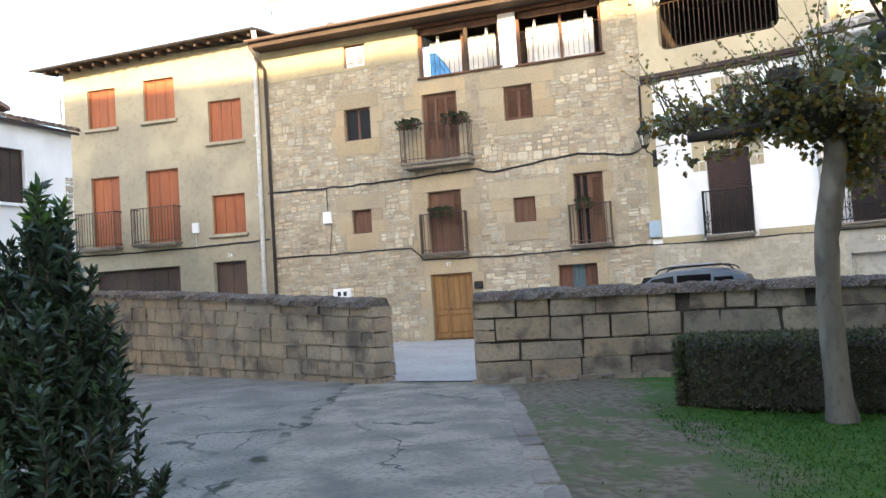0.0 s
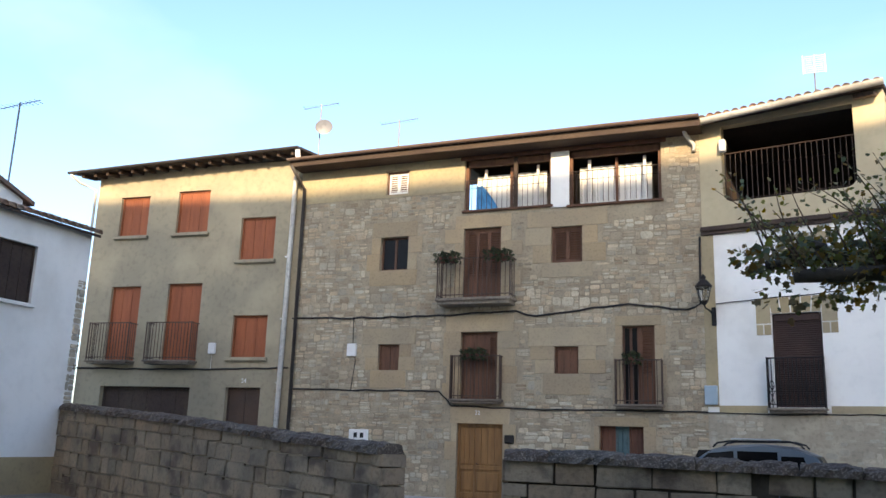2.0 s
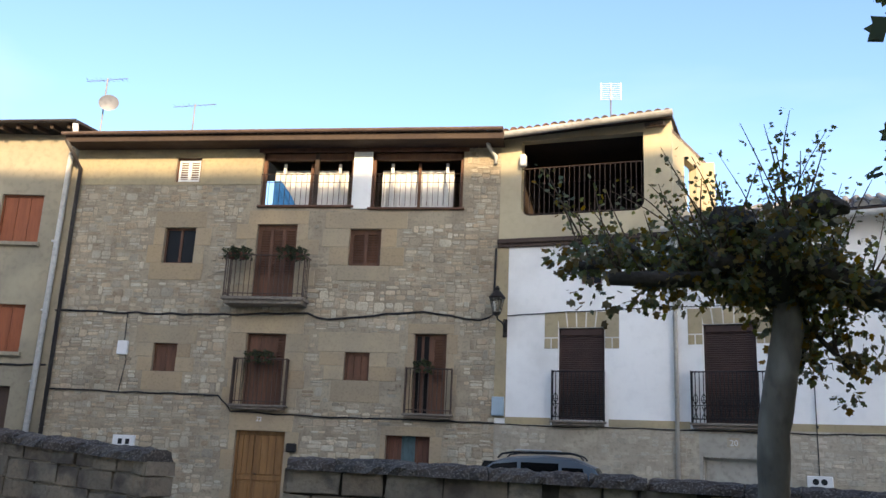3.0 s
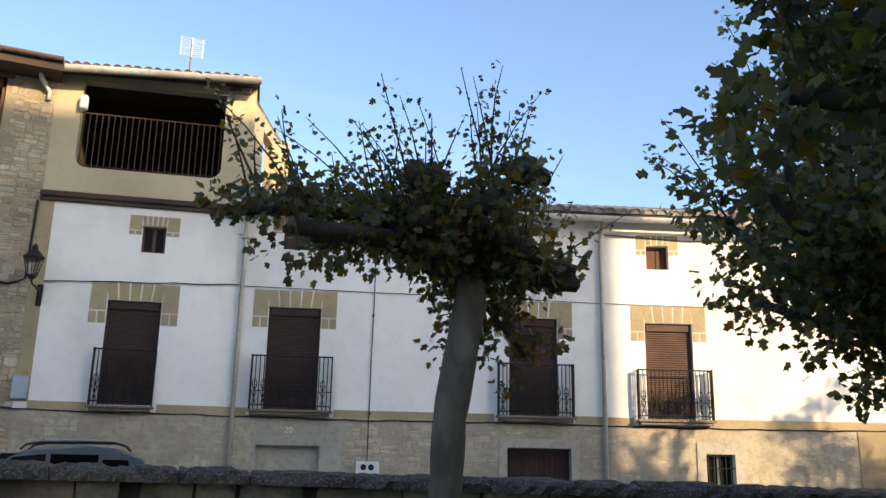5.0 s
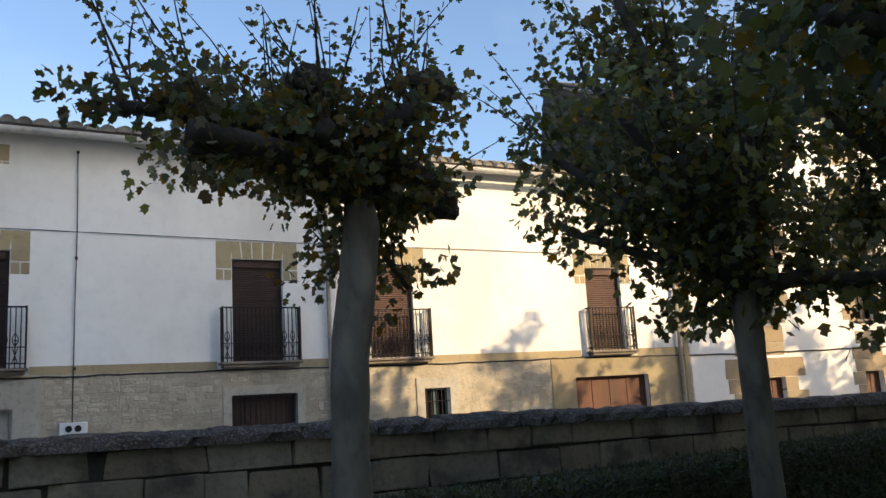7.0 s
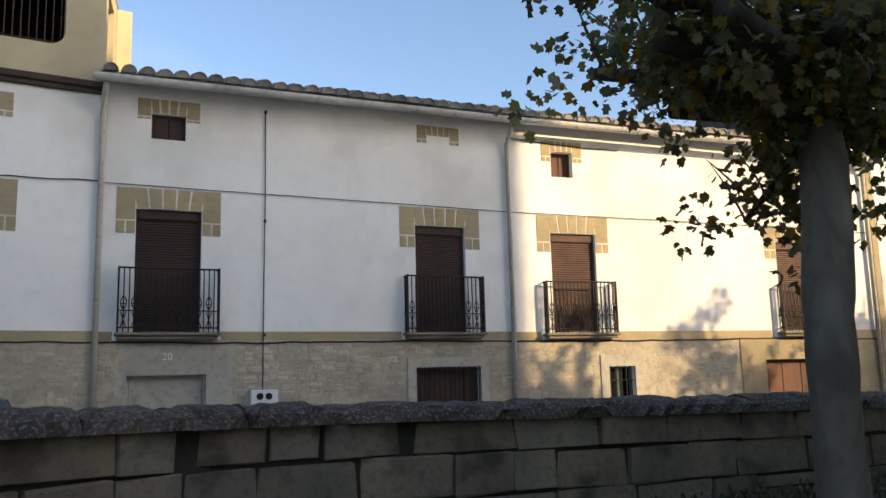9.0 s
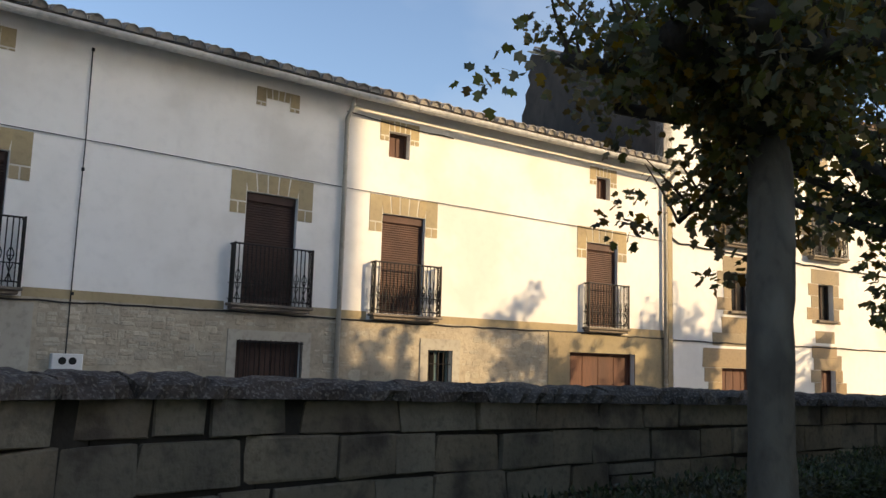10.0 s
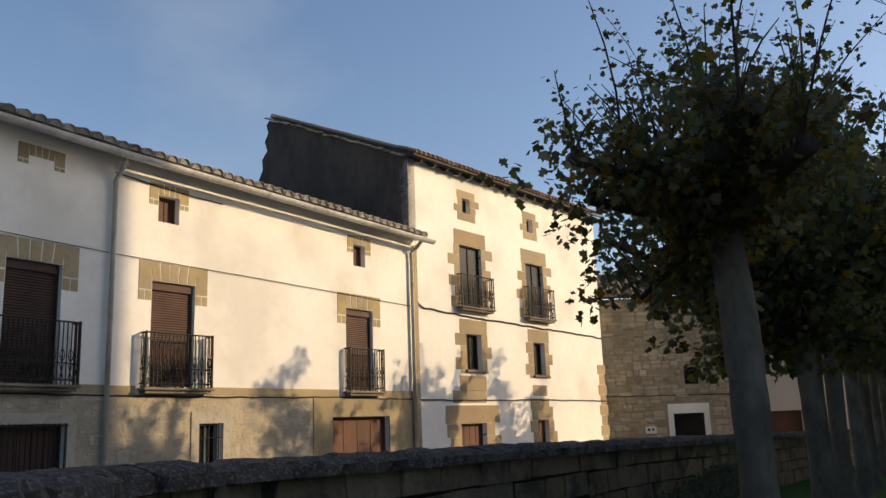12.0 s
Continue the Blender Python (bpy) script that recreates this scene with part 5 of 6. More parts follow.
def house_sunlit():
    m, W = frame_at(20.3, -3.75, 30.32, -8.1)
    h = thing("house", m, "cream white two-storey house with brown blinds above a stone base", "house", "houses along the street")
    c = math.cos(math.atan2(4.35, 10.02))
    U = lambda x: .9676 * (x - 20.57) / c
    wD, wE = (U(21.57), U(22.7), 2.75, 5.11), (U(27.73), U(28.85), 2.75, 5.08)
    smD, smE = (U(21.67), U(22.22), 6.5, 7.13), (U(28.07), U(28.57), 6.36, 7.0)
    lw, ld = (U(22.87), U(23.54), .9, 1.93), (U(27.15), U(29.48), .02, 2.02)
    facade(h, "wall", 0, W, 0, 7.62, [wD, wE, smD, smE, lw, ld], M["white"])
    shell(h, W, 8, 7.6, M["white"])
    part("wall_head", Mesh().prism([(0, 7.6), (W, 7.6), (W, 7.68), (0, 7.86)], .003, .3), M["white"], h)
    for q in (wD, wE):
        roller(h, *q, .12, M["warmblind"])
        lintel(h, q[0], q[1], q[3], .35, .43, .45)
        balcony(h, q[0] - (.3 if q is wD else .14), q[1] + (.42 if q is wD else .28), 2.72, 3.92, .27, 17 if q is wD else 13, M["slab"], M["iron"], True)
    for q in (smD, smE):
        planks(h, *q, .2, M["reddoor"], 2)
        lintel(h, q[0], q[1], q[3], .25, .26, .25, 4)
    casement(h, *lw, .2, M["bluedoor"])
    gr = part("window_grille", Mesh().tube([(lw[0], .05, 1.6), (lw[1], .05, 1.6)], .012, 5), M["iron"], h)
    bar = Mesh().tube([(0, .05, .9), (0, .05, 1.93)], .011, 5).data("bar", M["iron"])
    for i in range(5):
        put("bar", bar, gr, (lw[0] + (lw[1] - lw[0]) * (i + .5) / 5, 0, 0))
    part("jamb", Mesh().box(lw[0] - .22, lw[0], -.04, .05, .7, 2.2), M["render"], h)
    part("jamb", Mesh().box(lw[1], lw[1] + .22, -.04, .05, .7, 2.2), M["render"], h)
    part("lintel_band", Mesh().box(lw[0], lw[1], -.04, .05, 1.93, 2.2), M["render"], h)
    planks(h, *ld, .18, M["reddoor"], 4, "barn_door", "board")
    part("jamb", Mesh().box(ld[0] - .75, ld[0], -.035, .0, 0, 2.56), M["band"], h)
    part("jamb", Mesh().box(ld[1], W, -.035, .0, 0, 2.56), M["band"], h)
    part("lintel_band", Mesh().box(ld[0], ld[1], -.035, .0, 2.02, 2.56), M["band"], h)
    part("band", Mesh().box(0, wD[0] - .34, -.015, 0, 2.58, 2.76), M["band"], h, "ochre painted band")
    part("band", Mesh().box(wD[1] + .39, wE[0] - .34, -.015, 0, 2.58, 2.76), M["band"], h, "ochre painted band")
    part("band", Mesh().box(wE[1] + .39, W, -.015, 0, 2.58, 2.76), M["band"], h, "ochre painted band")
    facade(h, "base_wall", 0, W, 0, 2.58, [lw, ld], M["lower"], .012, -.013)
    rubble(h, .02, ld[0] - .77, 0, 2.56, [(lw[0] - .24, lw[1] + .24, .6, 2.25)], "lower_stone", (.08, .18), (.12, .38), .014, seed=23)
    roof(h, 0, W + .1, 7.75, 7.56, .42, 7.9, "greytile", rows=2, gap=.33)
    gutter(h, 0, W + .25, 7.71, 7.52, -.56, M["gutter"], .12)
    cable(h, [(0, 5.58), (4, 5.53), (8, 5.46), (W, 5.4)], .009, sag=.006)
    cable(h, [(0, 7.4), (1.2, 7.3), (3, 7.25)], .013)
    cable(h, [(0, 2.55), (4, 2.53), (7, 2.55), (W, 2.5)], .018)
    downpipe(h, [(W - .25, -.52, 7.5), (W - .3, -.3, 7.25), (W - .33, -.1, 7.1), (W - .33, -.1, .1)], M["pipe"], .06)
    part("corner_strip", Mesh().box(W - .16, W + .02, -.05, -.036, 0, 7.4), M["band"], h)


# ---- tall white house with quoins and an earthen gable ----
def house_tall():
    m, W = frame_at(30.12, -7.98, 41.3, -13.59)
    h = thing("house", m, "tall white house with sandstone window surrounds and dark bare gable", "house", "houses along the street")
    c = math.cos(math.atan2(5.36, 10.68))
    U = lambda x: .965 * (x - 30.29) / c
    french = [(U(32.73), U(33.9), 5.6, 7.8), (U(36.6), U(37.72), 5.55, 7.68)]
    low = [(U(32.92), U(33.72), 3.5, 4.72), (U(36.83), U(37.55), 3.42, 4.64)]
    top = [(U(32.99), U(33.4), 9.0, 9.52), (U(36.83), U(37.2), 8.95, 9.47)]
    dr, lw = (U(32.48), U(33.8), .02, 1.72), (U(36.85), U(37.55), .5, 1.75)
    facade(h, "wall", 0, W, 0, 10.35, french + low + top + [dr, lw], M["white"])
    part("side_wall", Mesh().box(W - .3, W, .35, 7, 0, 10.35), M["white"], h)
    rag = [(0, 0), (0, 10.35), (1.4, 10.98), (3.0, 11.7), (4.6, 12.4), (5.9, 12.98), (6.9, 13.4), (7.05, 13.25), (6.95, 12.9), (7.15, 12.6), (7.0, 12.2), (7.3, 11.9), (7.25, 11.5), (7.5, 11.1), (7.5, 0)]
    g = Mesh()
    n = len(rag)
    g.add([(0, y, z) for y, z in rag] + [(.35, y, z) for y, z in rag], [tuple(range(n)), tuple(reversed(range(n, 2 * n)))] + [(i, (i + 1) % n, (i + 1) % n + n, i + n) for i in range(n)])
    part("gable_wall", g, M["gable_dark"], h, "dark bare earthen gable with a ragged edge")
    rnd = random.Random(3)
    for i in range(24):
        y = .2 + i * .29
        put("coping_tile", BLOCKS["rubble_piece"][i % 7], h, (.15, y, 10.35 + y * .448 + .04), (.55, .32, .08), (rnd.uniform(.3, .5), rnd.uniform(-.1, .1), rnd.uniform(-.2, .2)))
    for q in french:
        casement(h, q[0], q[1], q[2], q[3], .12, M["beam"])
        quoins(h, *q, (.62, .3), .55, 0, course=.36, proud=.012)
        balcony(h, q[0] - .3, q[1] + .4, q[2] + .02, 6.72, .3, 14, M["slab"], M["iron"], True)
    for q in low:
        casement(h, *q, .2, M["beam"])
        quoins(h, *q, (.6, .35), .5, .12, course=.4, proud=.012)
        sill(h, q[0] - .12, q[1] + .12, q[2], M["slab"])
    for q in top:
        planks(h, *q, .2, M["beam"], 1)
        quoins(h, *q, (.5, .3), .28, .3, course=.3, proud=.012)
    planks(h, *dr, .2, M["reddoor"], 4, "door", "board")
    quoins(h, *dr, (.55, .8), .6, 0, course=.45, proud=.012)
    planks(h, *lw, .2, M["reddoor"], 2)
    quoins(h, *lw, (.6, .35), .5, .3, course=.4, proud=.012)
    put("ashlar_stone", BLOCKS["ashlar"][0], h, (U(33.2), .085, 3.05), (1.5, .2, .5))
    for x, z, w in ((33.0, 2.6, 1.9), (37.1, 2.85, 1.0), (37.05, 2.35, 1.3)):
        put("ashlar_stone", BLOCKS["ashlar"][1], h, (U(x), .085, z), (w, .2, .4))
    for i in range(9):
        put("ashlar_stone", BLOCKS["ashlar"][i % 7], h, (W - .2, .085, .4 + i * .42), (.45 if i % 2 else .7, .2, .41))
    r = roof(h, -.1, W + .1, 10.32, 10.36, .4, 6.7, "tile", pitch=.44, rows=2, gap=.24)
    rafters(r, 0, W, 10.3, 10.34, .4, 18, pitch=.44)
    cable(h, [(.15, 7.4), (.16, 6.5), (.2, 5.6), (.6, 5.42), (3, 5.3), (6, 5.25), (W, 5.1)], .026, sag=.05)
    cable(h, [(0, 2.5), (4, 2.48), (8, 2.5), (W, 2.45)], .02)


# ---- far end of the street ----
def far_houses():
    m, W = frame_at(46, -12.5, 46.6, -20.2)
    h = thing("house", m, "low rubble stone house closing the street", "house", "houses along the street")
    d, w1 = (4.1, 5.5, .02, 1.85), (4.75, 5.4, 3.2, 4.0)
    facade(h, "wall", 0, W, 0, 7.4, [d, w1], M["mortar"])
    shell(h, W, 6, 7.4, M["mortar"])
    # door and window boards take the same near-black shade colour
    planks(h, *d, .2, M["opening_shade"], 3, "door", "board")
    part("jamb", Mesh().box(d[0] - .25, d[0], -.03, .02, 0, 2.3), M["white"], h)
    part("jamb", Mesh().box(d[1], d[1] + .25, -.03, .02, 0, 2.3), M["white"], h)
    part("lintel_band", Mesh().box(d[0], d[1], -.03, .02, 1.85, 2.3), M["white"], h)
    planks(h, *w1, .2, M["opening_shade"], 2)
    rubble(h, 0, W, 0, 7.4, [(d[0] - .3, d[1] + .3, 0, 2.35), (w1[0] - .1, w1[1] + .1, 3.1, 4.1)], "rubble", (.16, .3), (.25, .7), .03, seed=31)
    roof(h, -.2, W + .2, 7.4, 7.4, .4, 6, "tile", rows=1)
    cable(h, [(0, 2.75), (4, 2.7), (W, 2.65)], .02)
    b = part("meter_box", Mesh().soft(2.75, 3.25, -.1, 0, .95, 1.3, .015), M["box"], h)
    for k in (0, 1):
        part("meter_dial", Mesh().tube([(2.9 + k * .2, -.1, 1.15), (2.9 + k * .2, -.115, 1.15)], .06, 10), M["black"], b)
    m, W = frame_at(46.3, -20.3, 48, -29)
    h = thing("house", m, "pale pink rendered house with a brown garage door", "house", "houses along the street")
    g, w1 = (.4, 2.1, .02, 1.8), (5.0, 6.1, .7, 1.3)
    facade(h, "wall", 0, W, 0, 6.0, [g, w1], M["farwall"])
    shell(h, W, 6, 6.0, M["farwall"])
    planks(h, *g, .15, M["reddoor"], 14, "garage_door", "board")
    planks(h, *w1, .15, M["band"], 2)
    roof(h, -.2, W + .2, 6.0, 6.0, .4, 6, "tile", rows=1)


# ---- white house beside the park ----
def house_side():
    m, W = frame_at(-8.75, -30.0, -8.68, -6.25)
    h = thing("house", m, "white limewashed house with a low tiled eave and shuttered windows", "house")
    U = lambda y: y + 30.0
    big, w1, w0 = (U(-9.7), U(-8.0), 4.7, 6.2), (U(-11.78), U(-11.2), 4.92, 5.9), (U(-13.3), U(-12.6), 4.88, 5.85)
    facade(h, "wall", 0, W, 0, 6.95, [big, w1, w0], M["white"])
    shell(h, W, 6, 6.95, M["white"])
    planks(h, *big, .12, M["beam"], 5)
    sill(h, big[0] - .08, big[1] + .08, big[2], M["white"], .1, .1)
    for q in (w1, w0):
        planks(h, *q, .15, M["greywood"], 2)
        sill(h, q[0] - .08, q[1] + .08, q[2], M["white"], .1, .08)
    part("plinth", Mesh().box(0, W, -.02, 0, 0, .9), M["band"], h, "stained ochre foot of the wall")
    rubble(h, W - .3, W, .9, 5.6, [], "lower_stone", (.14, .24), (.2, .4), .03, seed=41)
    roof(h, 0, W + .1, 6.85, 6.85, .22, 1.6, "tile", pitch=.3, rows=2, gap=.24)
    # upper storey set back, with a sloping verge
    pr = [(U(-7.4), 6.9), (U(-7.4), 7.75), (U(-12.6), 9.55), (U(-15.5), 10.5), (U(-15.5), 6.9)]
    part("upper_wall", Mesh().prism(list(reversed(pr)), 1.5, 6.0), M["white"], h)
    part("verge", Mesh().prism(list(reversed([(U(-7.1), 7.64), (U(-7.1), 7.76), (U(-15.5), 10.66), (U(-15.5), 10.54)])), 1.38, 6.0), M["tile"], h)
    part("window", Mesh().box(U(-14.2), U(-12.55), 1.46, 1.5, 8.2, 9.3), M["red"], h, "dark red window of the upper storey")
    part("sill", Mesh().soft(U(-14.3), U(-12.4), 1.35, 1.5, 8.08, 8.2, .02), M["white"], h)
    mast(Matrix.Translation((-10.3, -7.85, 7.6)), 2.85, "tall thin television aerial beside the white gable")
    part("wall_cabinet", Mesh().soft(U(-9.6), U(-9.08), -.14, 0, 2.72, 3.14, .02), M["greywood"], h, "grey metal cabinet on the white wall")
    part("wall_bracket", Mesh().tube([(U(-11.5), -.02, 5.15), (U(-11.4), -.35, 5.1)], .015, 5).tube([(U(-11.7), -.35, 5.1), (U(-11.1), -.35, 5.1)], .01, 4), M["gutter"], h)


house_orange()
house_stone()
house_loggia()
house_white()
house_sunlit()
house_tall()
far_houses()
house_side()


# ---- unseen building added behind the park, which shades the street ----
def church():
    h = thing("church", Matrix.Identity(4), "large plain unseen building behind the park, added to shade the street", "church")
    part("nave", Mesh().box(-6, CH_X, -64, -46, -.5, CH_Z), M["church"], h)
    part("roof", Mesh().add([(-6, -64, CH_Z + .001), (CH_X, -64, CH_Z + .001), (CH_X, -46, CH_Z + .001), (-6, -46, CH_Z + .001), (-6, -55, CH_Z + .8), (CH_X, -55, CH_Z + .8)],
                            [(3, 2, 5, 4), (1, 0, 4, 5), (0, 3, 4), (2, 1, 5)]), M["tile"], h)
    # low block out of view, added only to shade the park wall
    part("sacristy", Mesh().soft(27, 42, -40, -31, -.5, 6.4, .05), M["church"], h)
    part("sacristy_roof", Mesh().prism([(26.8, 6.4), (42.2, 6.4), (40, 7.0), (29, 7.0)], -40.2, -30.8), M["tile"], h)
    for i in range(6):
        part("buttress", Mesh().box(-5 + i * 7.5, -3.8 + i * 7.5, -46, -44.5, -.5, 15), M["church"], h)


church()


# ---- planting ----
def leaf_add(me, c, d, up, w, l, lobed):
    """One leaf: a folded lobed plate or a lance-shaped one."""
    d = d.normalized()
    s = d.cross(up)
    s = s.normalized() if s.length > 1e-4 else Vector((1, 0, 0))
    n = s.cross(d)
    if lobed:
        p = [c, c + d * l * .28 + s * w * .5, c + d * l * .45 + s * w * .28, c + d * l * .72 + s * w * .42 - n * w * .1, c + d * l * .72 + s * w * .14, c + d * l,
             c + d * l * .72 - s * w * .14, c + d * l * .72 - s * w * .42 - n * w * .1, c + d * l * .45 - s * w * .28, c + d * l * .28 - s * w * .5]
        me.add(p, [(0, 1, 2, 5), (2, 3, 4, 5), (0, 5, 8, 9), (5, 6, 7, 8)])
    else:
        me.add([c, c + d * l * .45 + s * w * .5 + n * w * .12, c + d * l, c + d * l * .45 - s * w * .5 + n * w * .12], [(0, 1, 2), (0, 2, 3)])


def plane_tree(pos, trunk_pts, limbs, label, seed, leaves, shoots, autumn=0.3, size=0.15, reach=0.5, shoot_len=(1.0, 2.0), knobs=()):
    """A pollarded plane tree: leaning trunk, knotted limbs, clumps of leaves round them, and thin leafy shoots."""
    rnd = random.Random(seed)
    t = thing("plane_tree", Matrix.Translation(pos), label, "tree", "pollarded plane trees on the lawn")
    pts = [Vector(p[:3]) for p in trunk_pts]
    tr = Mesh()
    fine, rad = [], []
    for i in range(len(pts) - 1):
        for k in range(5):
            f = k / 5
            fine.append(pts[i].lerp(pts[i + 1], f))
            rad.append(trunk_pts[i][3] * (1 - f) + trunk_pts[i + 1][3] * f)
    fine.append(pts[-1])
    rad.append(trunk_pts[-1][3])
    tr.tube(fine, [r * rnd.uniform(.96, 1.04) for r in rad], 14)
    part("trunk", tr, M["bark"], t, smooth=True)
    top = pts[-1]
    green, gold, twig = Mesh(), Mesh(), Mesh()
    ends = []
    for e, r in limbs:
        e = Vector(e)
        mid = top.lerp(e, .5) + Vector((rnd.uniform(-.12, .12), rnd.uniform(-.12, .12), rnd.uniform(-.05, .15)))
        path = [top - Vector((0, 0, .15)), top.lerp(mid, .5) + Vector((0, 0, .04)), mid, mid.lerp(e, .55), e]
        part("limb", Mesh().tube(path, [r * 1.15, r * .95, r * .85, r * .8, r * .7], 9), M["knob"], t, smooth=True)
        ends.append((path, r))
    for p, r in knobs:
        bm = bmesh.new()
        bmesh.ops.create_icosphere(bm, subdivisions=3, radius=r)
        for v in bm.verts:
            v.co = Vector((v.co.x * 1.25, v.co.y, v.co.z * .8)) * (1 + .5 * noise.noise(v.co * 7 + Vector((seed + p[0] * 5, 0, 0))) + .25 * noise.noise(v.co * 19)) + Vector(p)
        bm.verts.index_update()
        part("knob", Mesh().add([v.co[:] for v in bm.verts], [[q.index for q in f.verts] for f in bm.faces]), M["knob"], t)
        bm.free()

    def put_leaf(c, out):
        d = (out + Vector((rnd.uniform(-.8, .8), rnd.uniform(-.8, .8), rnd.uniform(-1.1, .35)))).normalized()
        l = size * rnd.uniform(.6, 1.25)
        leaf_add(gold if rnd.random() < autumn else green, c, d, Vector((rnd.uniform(-1, 1), rnd.uniform(-1, 1), rnd.uniform(.2, 1))), l * .95, l, True)

    clumps = []
    for path, r in ends:
        for k in range(5):
            f = .25 + .8 * k / 4
            i = min(int(f * 4), 3)
            q = path[i].lerp(path[i + 1], f * 4 - i)
            for _ in range(3):
                clumps.append((q + Vector((rnd.gauss(0, reach * .6), rnd.gauss(0, reach * .6), rnd.gauss(.05, reach * .5))), rnd.uniform(.45, 1) * reach))
    for _ in range(leaves):
        c, r = rnd.choice(clumps)
        d = Vector((rnd.gauss(0, 1), rnd.gauss(0, 1), rnd.gauss(0, .75))).normalized()
        put_leaf(c + d * r * rnd.random() ** .4, d)
    for _ in range(shoots):
        path, r = rnd.choice(ends)
        f = rnd.uniform(.25, 1)
        i = min(int(f * 4), 3)
        a = path[i].lerp(path[i + 1], f * 4 - i)
        ln = rnd.uniform(*shoot_len)
        hor = Vector((a.x - top.x, a.y - top.y, 0))
        hor = hor.normalized() if hor.length > 1 else hor
        d = (hor * rnd.uniform(.1, .6) + Vector((rnd.gauss(0, .28), rnd.gauss(0, .28), 1))).normalized()
        bend = Vector((rnd.gauss(0, .17), rnd.gauss(0, .17), rnd.uniform(-.1, .05)))
        line = [a + d * ln * s + bend * s * s * ln for s in (0, .25, .5, .75, 1)]
        twig.tube(line, [.014, .011, .008, .006, .003], 4, False)
        for k in range(int(ln * rnd.uniform(18, 44))):
            s = rnd.uniform(.15, 1.02)
            j = min(int(s * 4), 3)
            c = line[j].lerp(line[j + 1], s * 4 - j)
            o = Vector((rnd.gauss(0, 1), rnd.gauss(0, 1), rnd.gauss(.2, .6))).normalized()
            c2 = c + o * rnd.uniform(.01, .09)
            l = size * rnd.uniform(.5, 1.0) * (1.1 - .35 * s)
            leaf_add(gold if rnd.random() < autumn * .7 else green, c2, (o + Vector((0, 0, rnd.uniform(-.8, .5)))), Vector((rnd.uniform(-1, 1), rnd.uniform(-1, 1), .6)), l * .9, l, True)
    part("crown", green, M["leaf"], t, "dense green lobed leaves")["kind"] = "stuff"
    part("yellow_leaves", gold, M["leaf_autumn"], t, "yellowing leaves")["kind"] = "stuff"
    part("shoot_growth", twig, M["twig"], t, "thin brown shoots")["kind"] = "stuff"
    return t


# the leaning tree by the wall: a wide flat head with upright shoots
plane_tree((10.75, -15.22, -0.16), [(.0, 0, -.1, .2), (-.03, 0, .3, .15), (-.05, 0, 1.4, .135), (-.02, 0, 2.1, .135), (.08, 0, 2.65, .14), (.16, .02, 3.05, .14), (.14, .02, 3.3, .10), (.08, .02, 3.46, .05)],
           [((-1.15, .2, 3.5), .11), ((-1.45, -.3, 3.4), .09), ((-1.7, .1, 3.6), .06), ((-.5, 1.15, 3.75), .06), ((.2, 1.05, 3.6), .06), ((.75, .15, 2.65), .03), ((.45, .7, 2.8), .03), ((-.45, .6, 3.65), .1), ((.7, -.25, 3.4), .11), ((.95, .3, 3.3), .09), ((.1, -.65, 3.75), .11), ((-.55, -.45, 3.55), .1)],
           "leaning pollarded plane tree with a flat knotted head", 11, 5000, 105, .55, .082, .27, (.35, 1.2),
           [((-.3, -.05, 4.0), .17), ((.95, .0, 3.35), .17), ((-1.3, .05, 3.7), .14), ((.35, -.6, 4.0), .15)])
# the fuller trees of the row: place, height of the fork, reach, top, leaves, seed
ROW = [((14.7, -16.45), 2.2, 1.12, 3.5, 6800, 12, .115), ((18.7, -17.6), 2.9, 1.25, 4.3, 8000, 13, .14), ((22.8, -18.85), 3.0, 1.3, 4.8, 6000, 14, .18), ((26.9, -20.1), 3.0, 1.35, 5.3, 6000, 15, .18),
       ((31.1, -21.4), 3.0, 1.35, 5.4, 5600, 16, .19), ((35.4, -22.8), 3.0, 1.35, 5.6, 5200, 17, .2), ((39.8, -24.2), 3.0, 1.35, 5.8, 5000, 21, .2),
       ((12.0, -19.1), 2.8, .78, 2.7, 4400, 18, .125), ((21.5, -23.5), 2.4, 1.3, 4.0, 3400, 19, .2)]
for (x, y), hh, s, rise, nl, sd, sz in ROW:
    rr = random.Random(sd)
    lim = []
    for k in range(13):
        a, q = k * 2 * math.pi / 6.5 + rr.uniform(-.25, .25), rr.random()
        rad = (rr.uniform(.9, 1.7) if q < .6 else rr.uniform(.3, .9)) * s * 1
        lim.append(((math.cos(a) * rad, math.sin(a) * rad, hh + .3 + (q ** 1.2) * rise), .075))
    if sd == 12:
        lim += [((-.2, 1.8, 3.5), .06), ((.3, 2.2, 4.1), .06), ((.3, 2.0, 4.7), .06), ((-.3, 1.4, 5.2), .06), ((-.7, 1.7, 4.3), .06)]
    plane_tree((x, y, -0.16), [(0, 0, -.1, .2), (rr.uniform(-.04, .04), 0, .4, .15), (rr.uniform(-.06, .06), rr.uniform(-.05, .05), 1.3, .135), (rr.uniform(-.05, .05), 0, hh, .135), (0, 0, hh + .5, .14)], lim,
               "pollarded plane tree with a full green crown on the lawn", sd, nl, 70 if x > 20 else 85, .16, sz, .42, (.9, 2.1), [((.1, .0, hh + .8), .2)])


